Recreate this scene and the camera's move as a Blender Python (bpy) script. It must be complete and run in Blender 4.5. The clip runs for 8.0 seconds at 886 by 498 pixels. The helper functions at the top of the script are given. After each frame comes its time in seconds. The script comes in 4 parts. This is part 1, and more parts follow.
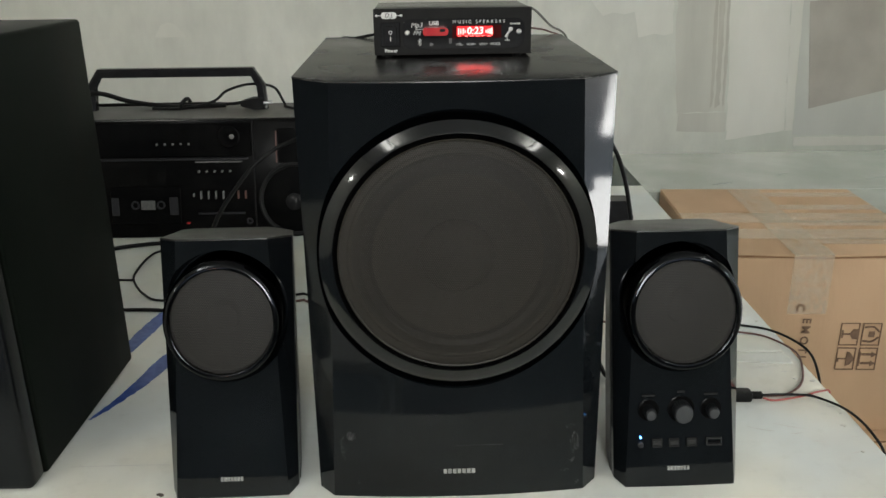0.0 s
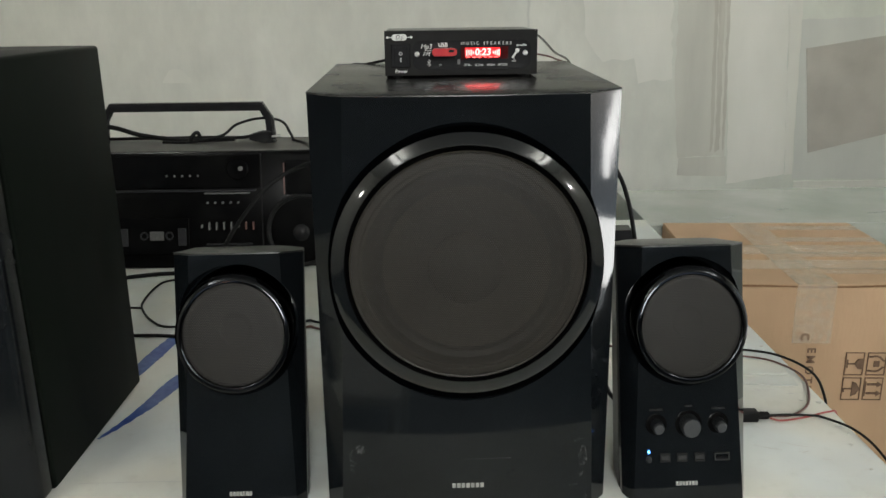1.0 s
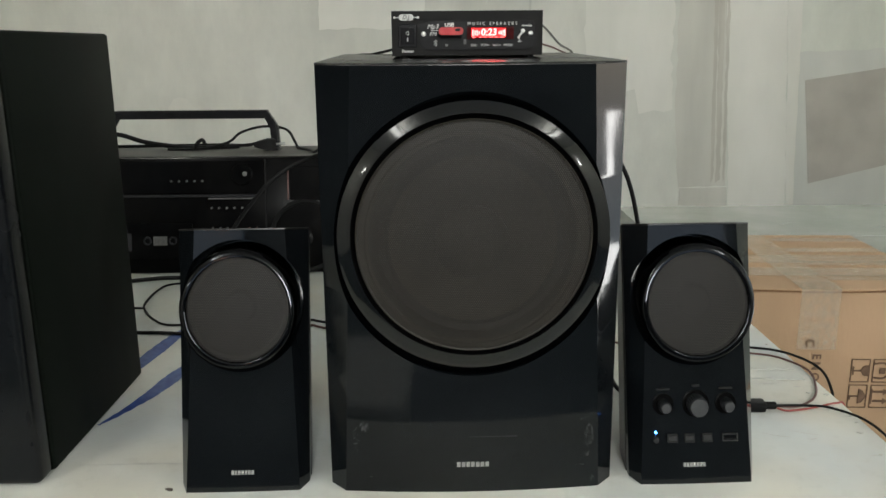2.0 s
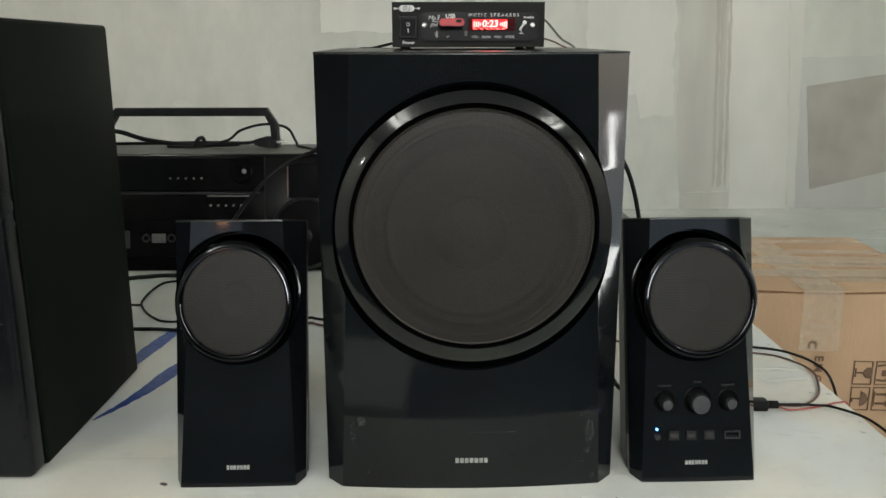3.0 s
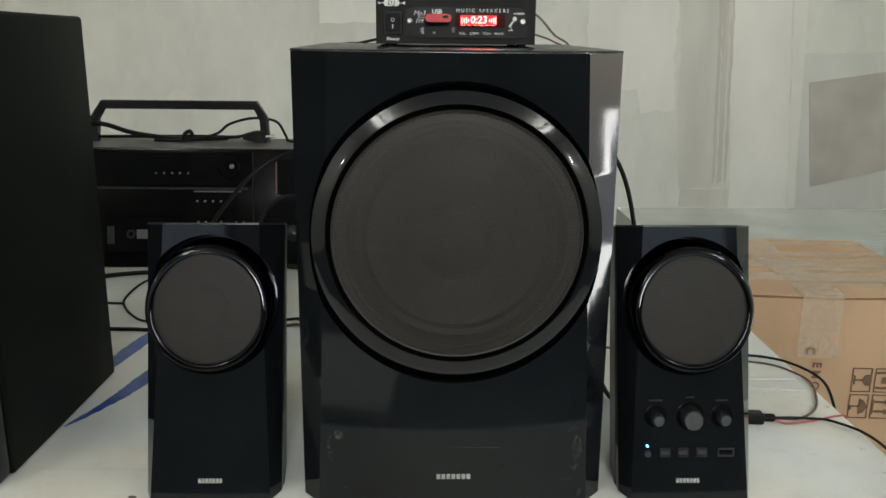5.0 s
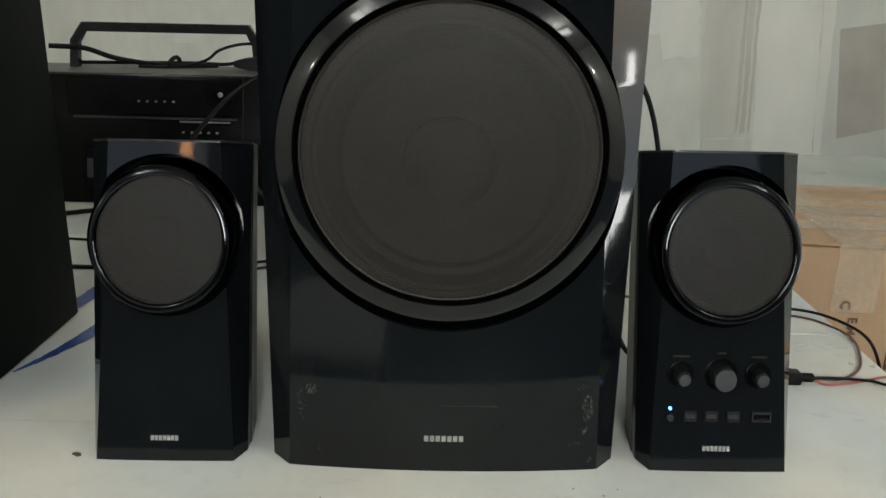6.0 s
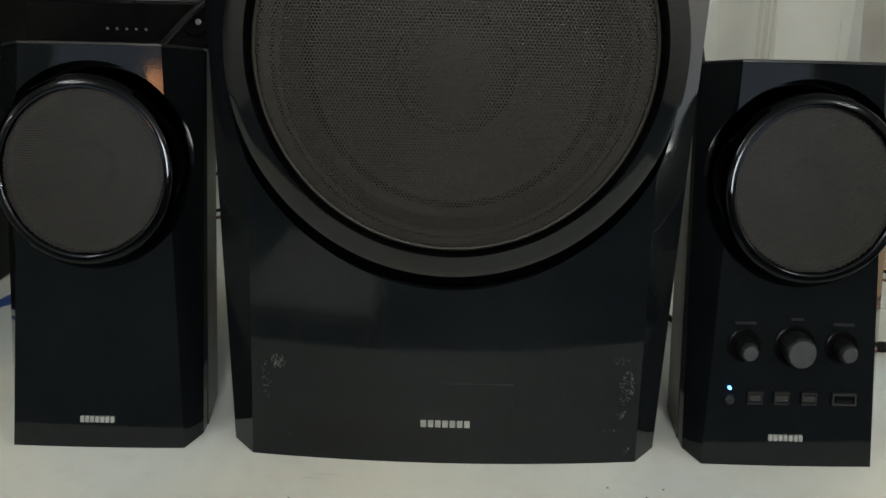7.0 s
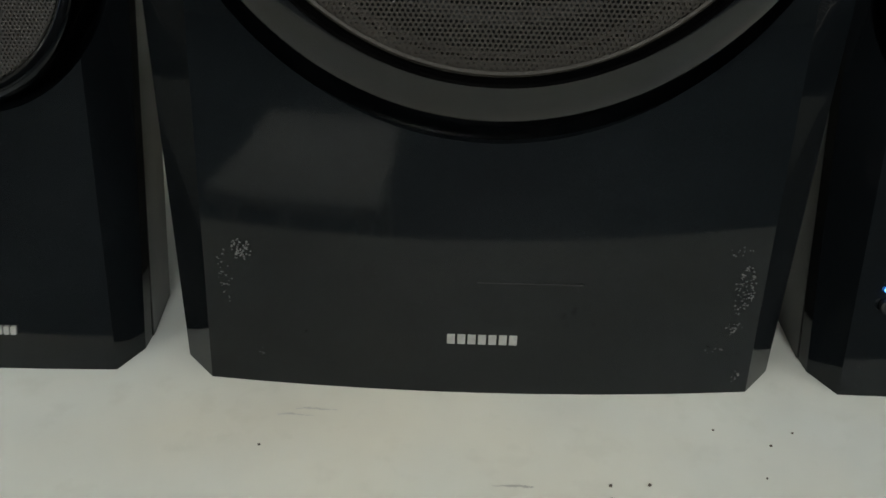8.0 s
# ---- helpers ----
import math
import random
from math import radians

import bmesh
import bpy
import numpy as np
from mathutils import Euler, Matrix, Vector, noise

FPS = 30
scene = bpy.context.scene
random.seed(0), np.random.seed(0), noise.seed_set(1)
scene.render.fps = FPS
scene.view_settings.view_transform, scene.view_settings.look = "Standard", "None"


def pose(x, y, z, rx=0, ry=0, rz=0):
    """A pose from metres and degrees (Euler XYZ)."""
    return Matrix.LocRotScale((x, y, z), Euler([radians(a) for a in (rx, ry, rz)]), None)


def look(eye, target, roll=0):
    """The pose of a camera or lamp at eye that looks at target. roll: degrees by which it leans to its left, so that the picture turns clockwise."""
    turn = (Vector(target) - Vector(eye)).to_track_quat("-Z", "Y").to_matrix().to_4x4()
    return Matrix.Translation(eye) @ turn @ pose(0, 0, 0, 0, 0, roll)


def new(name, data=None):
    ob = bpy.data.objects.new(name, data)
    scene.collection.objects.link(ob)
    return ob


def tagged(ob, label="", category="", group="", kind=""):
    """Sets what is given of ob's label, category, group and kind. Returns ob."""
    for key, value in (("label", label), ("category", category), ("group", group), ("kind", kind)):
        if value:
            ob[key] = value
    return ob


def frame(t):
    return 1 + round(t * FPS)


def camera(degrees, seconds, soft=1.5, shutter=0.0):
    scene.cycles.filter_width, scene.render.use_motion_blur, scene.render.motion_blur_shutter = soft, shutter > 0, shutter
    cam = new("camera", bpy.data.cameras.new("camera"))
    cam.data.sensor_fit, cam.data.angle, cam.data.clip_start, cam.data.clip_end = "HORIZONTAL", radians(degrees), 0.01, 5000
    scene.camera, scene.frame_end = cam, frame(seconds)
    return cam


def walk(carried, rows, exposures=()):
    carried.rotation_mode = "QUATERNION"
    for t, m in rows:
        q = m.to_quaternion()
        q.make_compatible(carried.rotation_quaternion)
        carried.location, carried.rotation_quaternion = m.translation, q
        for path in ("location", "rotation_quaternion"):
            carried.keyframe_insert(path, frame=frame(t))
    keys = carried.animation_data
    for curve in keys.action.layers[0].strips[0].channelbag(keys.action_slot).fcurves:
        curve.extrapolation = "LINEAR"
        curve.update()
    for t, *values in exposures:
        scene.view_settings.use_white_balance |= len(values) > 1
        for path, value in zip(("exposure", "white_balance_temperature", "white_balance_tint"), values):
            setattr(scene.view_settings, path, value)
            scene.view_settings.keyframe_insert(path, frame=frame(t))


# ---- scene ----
cam = camera(56.6, 8.0)
PATH = [
    (0, (-0.018, -0.624, 0.459), (0.0, 1.257, -0.219), -0.7),
    (0.5, (-0.02, -0.628, 0.455), (-0.003, 1.271, -0.173), -0.8),
    (1, (-0.025, -0.645, 0.435), (-0.009, 1.273, -0.133), -0.7),
    (1.5, (-0.03, -0.659, 0.403), (-0.014, 1.275, -0.106), -0.6),
    (3, (-0.029, -0.653, 0.37), (-0.015, 1.291, -0.097), -0.1),
    (3.5, (-0.023, -0.641, 0.367), (-0.009, 1.304, -0.099), -0.0),
    (4, (-0.016, -0.63, 0.379), (-0.004, 1.314, -0.089), 0.2),
    (5.5, (-0.014, -0.601, 0.365), (-0.005, 1.328, -0.163), 0.8),
    (6, (0.002, -0.5252, 0.3328), (-0.0172, 1.3822, -0.2684), 1.21),
    (6.5, (-0.0066, -0.4354, 0.2995), (-0.029, 1.4603, -0.3375), 1.55),
    (7, (0.0025, -0.4085, 0.2847), (-0.0263, 1.4634, -0.4191), 1.47),
    (7.5, (-0.0106, -0.3406, 0.2503), (-0.0419, 1.462, -0.6156), 1.61),
    (8, (-0.0115, -0.2797, 0.2111), (-0.0441, 1.4908, -0.7186), 1.64),
]
walk(cam, [(t, look(eye, target, roll)) for t, eye, target, roll in PATH],
     exposures=[(0.0, 0.36, 6420, 8), (5.3, 0.35, 6420, 8), (6.0, 0.20, 6420, 7.5), (6.5, 0.03, 6420, 7), (8.0, 0.05, 6440, 6.5)])

# ---- world, lamps ----
world = bpy.data.worlds.new("sky")
world.use_nodes = True
scene.world = world
wn = world.node_tree.nodes
sky = wn.new("ShaderNodeTexSky")
sky.sky_type, sky.sun_disc = "NISHITA", False
sky.sun_elevation, sky.sun_rotation = radians(35), radians(100)
world.node_tree.links.new(sky.outputs[0], wn["Background"].inputs[0])
wn["Background"].inputs[1].default_value = 0.1


def area_lamp(name, m, sx, sy, watts, colour):
    la = bpy.data.lights.new(name, "AREA")
    la.shape, la.size, la.size_y, la.energy, la.color = "RECTANGLE", sx, sy, watts, colour
    ob = new(name, la)
    ob.matrix_world = m
    return ob


DOOR_W, STREAK_W, FRONT_FILL_W, SIDE_W, TUBE_W, TUBE_UP_W, BULB_W = 8.5, 9.0, 55.0, 1.4, 8.0, 18.0, 15.0
area_lamp("doorway_daylight", look((3.08, 0.30, 0.25), (0, 0.30, 0.25)), 1.24, 1.9, DOOR_W, (0.74, 0.87, 1.0))
# Two upright lamp panels, added to mirror as white streaks in the right facet.
area_lamp("facet_streak_lamp_low", look((3.06, 0.50, -0.57), (0, 0.50, -0.57)), 0.80, 0.32, STREAK_W, (1.0, 0.98, 0.95))
area_lamp("facet_streak_lamp_high", look((3.06, 0.17, -0.02), (0, 0.17, -0.02)), 0.05, 0.40, STREAK_W * 0.12, (1.0, 0.98, 0.95))
# Small orange lamp added for the warm spot mirrored in the left satellite.
area_lamp("orange_reflection_lamp", look((-1.17, -3.93, 1.50), (-1.17, 0, 1.50)), 0.12, 0.20, 1.1, (1.0, 0.42, 0.16))
# Unseen fill lamp, added to light the wall and the upright fronts.
area_lamp("added_front_fill", look((0.28, -3.97, 1.45), (0.2, 0, 1.1)), 0.75, 0.9, FRONT_FILL_W, (1.0, 0.985, 0.94))
# Two dim lamp panels added so the satellite fronts mirror a grey strip.
area_lamp("grey_reflection_lamp", look((-1.6, -3.97, 1.5), (-1.6, 0, 1.5)), 1.3, 0.8, SIDE_W, (0.97, 0.98, 1.0))
area_lamp("grey_reflection_lamp", look((1.6, -3.97, 1.5), (1.6, 0, 1.5)), 1.3, 0.8, SIDE_W, (0.97, 0.98, 1.0))
# Tubes out of view; the rear pair is added to brighten the north wall.
TUBES = ((-1.35, -1.6), (1.9, -1.6), (-1.5, 2.8), (1.9, 2.8))
for (tx, ty), share in zip(TUBES, (1.0, 1.0, 0.28, 0.50)):
    area_lamp("unseen_tube_glow", look((tx, ty, 1.84), (tx, ty, 0)), 0.16, 1.2, TUBE_W * share, (1.0, 0.98, 0.92))
    # Added upward lamps lift the ceiling that the ring mirrors.
    area_lamp("unseen_tube_upglow", look((tx, ty, 1.91), (tx, ty, 3)), 0.06, 1.2, TUBE_UP_W, (1.0, 0.98, 0.92))
BULBS = ((-2.05, -1.50, 1.10), (2.20, -1.30, 1.10))
for (bx, by, bz), share in zip(BULBS, (0.45, 1.2)):
    pt = bpy.data.lights.new("bulb_glow", "POINT")
    pt.energy, pt.shadow_soft_size, pt.color = BULB_W * share, 0.032, (0.98, 0.98, 0.9)
    new("bulb_glow", pt).location = (bx, by, bz)


# ---- materials ----
def mat(name, c1, c2=None, rough=0.5, metal=0.0, scale=20.0, grain=0.0, grain_scale=400.0, rough_var=0.0, stretch=(1, 1, 1),
        coat=0.0, contrast=(0.35, 0.65), spec=0.5, detail=6):
    """A surface with two colours mixed by a large noise, fine bump and uneven gloss."""
    m = bpy.data.materials.new(name)
    m.use_nodes = True
    nt = m.node_tree
    b = nt.nodes["Principled BSDF"]
    b.inputs["Roughness"].default_value, b.inputs["Metallic"].default_value = rough, metal
    b.inputs["Coat Weight"].default_value, b.inputs["Specular IOR Level"].default_value = coat, spec
    b.inputs["Coat Roughness"].default_value = 0.05
    tc, mp = nt.nodes.new("ShaderNodeTexCoord"), nt.nodes.new("ShaderNodeMapping")
    mp.inputs["Scale"].default_value = stretch
    nt.links.new(tc.outputs["Object"], mp.inputs[0])
    no = nt.nodes.new("ShaderNodeTexNoise")
    no.inputs["Scale"].default_value, no.inputs["Detail"].default_value = scale, detail
    nt.links.new(mp.outputs[0], no.inputs["Vector"])
    ra = nt.nodes.new("ShaderNodeValToRGB")
    ra.color_ramp.elements[0].position, ra.color_ramp.elements[1].position = contrast
    ra.color_ramp.elements[0].color, ra.color_ramp.elements[1].color = (*c1, 1), (*(c2 or c1), 1)
    nt.links.new(no.outputs[0], ra.inputs[0])
    nt.links.new(ra.outputs[0], b.inputs["Base Color"])
    if rough_var:
        mr = nt.nodes.new("ShaderNodeMapRange")
        mr.inputs["From Min"].default_value, mr.inputs["From Max"].default_value = 0.35, 0.7
        mr.inputs["To Min"].default_value, mr.inputs["To Max"].default_value = rough, rough + rough_var
        nt.links.new(no.outputs[0], mr.inputs[0])
        nt.links.new(mr.outputs[0], b.inputs["Roughness"])
    if grain:
        n2, bu = nt.nodes.new("ShaderNodeTexNoise"), nt.nodes.new("ShaderNodeBump")
        n2.inputs["Scale"].default_value, n2.inputs["Detail"].default_value = grain_scale, 4
        nt.links.new(mp.outputs[0], n2.inputs["Vector"])
        bu.inputs["Strength"].default_value, bu.inputs["Distance"].default_value = grain, 0.002 if grain_scale < 200 else 0.00015
        nt.links.new(n2.outputs[0], bu.inputs["Height"])
        nt.links.new(bu.outputs[0], b.inputs["Normal"])
    return m


def glow(name, colour, strength):
    m = bpy.data.materials.new(name)
    m.use_nodes = True
    b = m.node_tree.nodes["Principled BSDF"]
    b.inputs["Base Color"].default_value = (*colour, 1)
    b.inputs["Emission Color"].default_value, b.inputs["Emission Strength"].default_value = (*colour, 1), strength
    return m


def clear_film(name, tint, share, rough):
    """Thin clear plastic: mostly see-through, with a glossy skin."""
    m = bpy.data.materials.new(name)
    m.use_nodes = True
    nt = m.node_tree
    b, out = nt.nodes["Principled BSDF"], nt.nodes["Material Output"]
    b.inputs["Base Color"].default_value, b.inputs["Roughness"].default_value = (*tint, 1), rough
    tr, mx = nt.nodes.new("ShaderNodeBsdfTransparent"), nt.nodes.new("ShaderNodeMixShader")
    no, mr = nt.nodes.new("ShaderNodeTexNoise"), nt.nodes.new("ShaderNodeMapRange")
    no.inputs["Scale"].default_value, no.inputs["Detail"].default_value = 9, 5
    mr.inputs["From Min"].default_value, mr.inputs["From Max"].default_value = 0.3, 0.7
    mr.inputs["To Min"].default_value, mr.inputs["To Max"].default_value = share * 0.5, share * 1.5
    nt.links.new(no.outputs[0], mr.inputs[0])
    nt.links.new(mr.outputs[0], mx.inputs[0])
    nt.links.new(tr.outputs[0], mx.inputs[1])
    nt.links.new(b.outputs[0], mx.inputs[2])
    nt.links.new(mx.outputs[0], out.inputs[0])
    bu, n2 = nt.nodes.new("ShaderNodeBump"), nt.nodes.new("ShaderNodeTexNoise")
    n2.inputs["Scale"].default_value = 25
    bu.inputs["Strength"].default_value, bu.inputs["Distance"].default_value = 0.25, 0.004
    nt.links.new(n2.outputs[0], bu.inputs["Height"])
    nt.links.new(bu.outputs[0], b.inputs["Normal"])
    return m


PIANO = mat("piano_black", (0.0040, 0.0050, 0.0060), (0.0058, 0.0071, 0.0084), 0.04, spec=0.30, scale=14, rough_var=0.06, grain=0.01, grain_scale=60)
RING = mat("gloss_ring", (0.0030, 0.0036, 0.0044), (0.0045, 0.0052, 0.0062), 0.07, 0.0, scale=30, rough_var=0.05, spec=0.48)
VINYL = mat("black_vinyl", (0.012, 0.012, 0.012), (0.020, 0.019, 0.018), 0.28, scale=16, rough_var=0.12, grain=0.25, grain_scale=900)
DARKSIDE = mat("dark_woodgrain_vinyl", (0.0026, 0.0044, 0.0030), (0.0042, 0.0066, 0.0048), 0.5, spec=0.08, scale=9, rough_var=0.1, grain=0.2, grain_scale=700, stretch=(1, 1, 0.1))
GRILL = mat("grille_metal", (0.0195, 0.0162, 0.0121), (0.0243, 0.0204, 0.0154), 0.5, 0.0, scale=12, grain=0.1, grain_scale=300)
CONE = mat("speaker_cone", (0.075, 0.068, 0.058), (0.10, 0.09, 0.076), 0.6, scale=20)
# Pale tone paints the lamp glint that greasy prints catch.
SMEAR_GLINT = mat("smear_glint", (0.06, 0.06, 0.06), (0.11, 0.11, 0.11), 0.22, scale=300)
KNOB = mat("knob_plastic", (0.008, 0.009, 0.010), (0.012, 0.013, 0.0145), 0.35, scale=60)
DARKRING = mat("dark_gloss_ring", (0.022, 0.023, 0.025), (0.030, 0.031, 0.034), 0.06, 1.0, scale=30, rough_var=0.05)
PLASTIC = mat("matte_black_plastic", (0.008, 0.008, 0.009), (0.013, 0.013, 0.014), 0.22, scale=40, grain=0.1, grain_scale=1200, spec=0.2)
PLATE = mat("powder_coat", (0.006, 0.0058, 0.0056), (0.009, 0.0086, 0.0082), 0.5, scale=60, grain=0.2, grain_scale=1500, spec=0.14)
RADIO = mat("radio_black_plastic", (0.0022, 0.0022, 0.0025), (0.004, 0.004, 0.004), 0.2, scale=30, grain=0.08, grain_scale=900, spec=0.05, rough_var=0.06)
FINEMESH = mat("fine_dark_mesh", (0.0185, 0.017, 0.0155), (0.024, 0.022, 0.020), 0.55, scale=25, spec=0.3)
DUSTY = mat("dusty_black_plastic", (0.05, 0.048, 0.044), (0.09, 0.087, 0.08), 0.5, scale=14, grain=0.1)
WRAP = mat("film_wrapped_grey_green", (0.30, 0.325, 0.295), (0.40, 0.42, 0.385), 0.06, scale=5, rough_var=0.12, grain=0.30, grain_scale=11, detail=9)
RUBBER = mat("cable_rubber", (0.004, 0.004, 0.0044), (0.008, 0.008, 0.008), 0.5, scale=80, spec=0.15)
RED_WIRE = mat("red_wire", (0.30, 0.055, 0.045), (0.36, 0.085, 0.07), 0.45, scale=60)
BROWN_WIRE = mat("brown_wire", (0.10, 0.045, 0.035), (0.14, 0.06, 0.05), 0.45, scale=60)
GREY_WIRE = mat("grey_wire", (0.10, 0.095, 0.08), (0.14, 0.13, 0.11), 0.45, scale=60)
SILVER = mat("silver_print", (0.40, 0.40, 0.385), (0.30, 0.30, 0.29), 0.4, 0.4, scale=200)
PRINT = mat("white_print", (0.75, 0.75, 0.73), (0.6, 0.6, 0.58), 0.5, scale=300)
DULLPRINT = mat("dull_white_plastic", (0.15, 0.15, 0.145), (0.10, 0.10, 0.096), 0.5, scale=300)
DIMPRINT = mat("dim_print", (0.011, 0.011, 0.0115), (0.008, 0.008, 0.0085), 0.5, scale=300, spec=0.2)
GREYPRINT = mat("grey_print", (0.10, 0.10, 0.10), (0.07, 0.07, 0.07), 0.5, scale=300)
SATIN = mat("satin_black_lacquer", (0.005, 0.006, 0.007), (0.007, 0.008, 0.010), 0.22, scale=14, rough_var=0.08, spec=0.25)
TOPSATIN = mat("satin_black_top", (0.010, 0.010, 0.010), (0.016, 0.0155, 0.015), 0.22, scale=16, rough_var=0.08, grain=0.2, grain_scale=900, spec=0.40)
SOCKET = mat("worn_socket_metal", (0.030, 0.030, 0.030), (0.018, 0.018, 0.018), 0.4, 0.3, scale=400)
KNOBCAP = mat("grey_knob_face", (0.022, 0.024, 0.026), (0.030, 0.032, 0.034), 0.45, scale=200)
RADIOTRIM = mat("dull_dark_metal", (0.030, 0.030, 0.034), (0.02, 0.02, 0.023), 0.35, 0.5, scale=300)
STEEL = mat("screw_steel", (0.62, 0.62, 0.60), (0.45, 0.45, 0.44), 0.3, 1.0, scale=300)
RED_PLASTIC = mat("red_translucent_plastic", (0.42, 0.015, 0.025), (0.5, 0.03, 0.03), 0.25, scale=60)
RED_GLASS = mat("display_window", (0.05, 0.004, 0.004), (0.03, 0.003, 0.003), 0.1, scale=60)
RED_GLOW = glow("red_display_segments", (1.0, 0.13, 0.12), 7.0)
RED_HALO = glow("red_display_backlight", (0.90, 0.006, 0.012), 0.85)
BLUE_GLOW = glow("blue_indicator", (0.08, 0.35, 1.0), 8.0)
TABLE = mat("white_painted_board", (0.50, 0.50, 0.47), (0.655, 0.66, 0.62), 0.5, scale=4.5, contrast=(0.30, 0.58), rough_var=0.2, grain=0.06, grain_scale=60, detail=10)


def mottled(m, cool, warm, scale):
    """Tints a surface by a slow wash of two hues and a sprinkle of fine grey wear."""
    nt = m.node_tree
    b = nt.nodes["Principled BSDF"]
    base = b.inputs["Base Color"].links[0].from_socket
    tc = nt.nodes.new("ShaderNodeTexCoord")
    for sc, c1, c2, lo, hi in ((scale, cool, warm, 0.38, 0.62), (70.0, (0.95, 0.95, 0.945), (1, 1, 1), 0.30, 0.42)):
        no, ra, mx = nt.nodes.new("ShaderNodeTexNoise"), nt.nodes.new("ShaderNodeValToRGB"), nt.nodes.new("ShaderNodeMix")
        no.inputs["Scale"].default_value, no.inputs["Detail"].default_value = sc, 8
        nt.links.new(tc.outputs["Object"], no.inputs["Vector"])
        ra.color_ramp.elements[0].position, ra.color_ramp.elements[1].position = lo, hi
        ra.color_ramp.elements[0].color, ra.color_ramp.elements[1].color = (*c1, 1), (*c2, 1)
        nt.links.new(no.outputs[0], ra.inputs[0])
        mx.data_type, mx.blend_type = "RGBA", "MULTIPLY"
        mx.inputs[0].default_value = 1.0
        nt.links.new(base, mx.inputs[6])
        nt.links.new(ra.outputs[0], mx.inputs[7])
        base = mx.outputs[2]
    nt.links.new(base, b.inputs["Base Color"])


mottled(TABLE, (0.96, 1.0, 1.03), (1.03, 1.0, 0.93), 5.0)
TABLE_EDGE = mat("worn_board_edge", (0.5, 0.49, 0.44), (0.62, 0.61, 0.57), 0.7, scale=40, grain=0.4)
STAIN = mat("grey_smear", (0.50, 0.49, 0.46), (0.56, 0.55, 0.52), 0.6, scale=50)
DIRT = mat("dark_speck", (0.06, 0.05, 0.04), (0.12, 0.1, 0.08), 0.7, scale=300)
BLUE = mat("blue_paint", (0.012, 0.042, 0.21), (0.045, 0.095, 0.31), 0.5, scale=90, stretch=(1, 1, 1))
CARD = mat("brown_cardboard", (0.385, 0.250, 0.145), (0.46, 0.302, 0.180), 0.75, scale=7, grain=0.2, grain_scale=160, stretch=(1, 1, 0.25))
CARD_DARK = mat("cardboard_torn_edge", (0.16, 0.08, 0.035), (0.24, 0.13, 0.06), 0.85, scale=60)
INK = mat("brown_black_ink", (0.11, 0.062, 0.036), (0.16, 0.095, 0.056), 0.7, scale=80)
TAPE = clear_film("clear_packing_tape", (0.80, 0.67, 0.50), 0.24, 0.10)
FILM = clear_film("clear_plastic_film", (0.55, 0.60, 0.56), 0.42, 0.18)
WALL = mat("grey_white_plaster", (0.58, 0.57, 0.51), (0.66, 0.65, 0.59), 0.65, scale=1.6, grain=0.25, grain_scale=30, stretch=(1, 1, 0.45), detail=10)


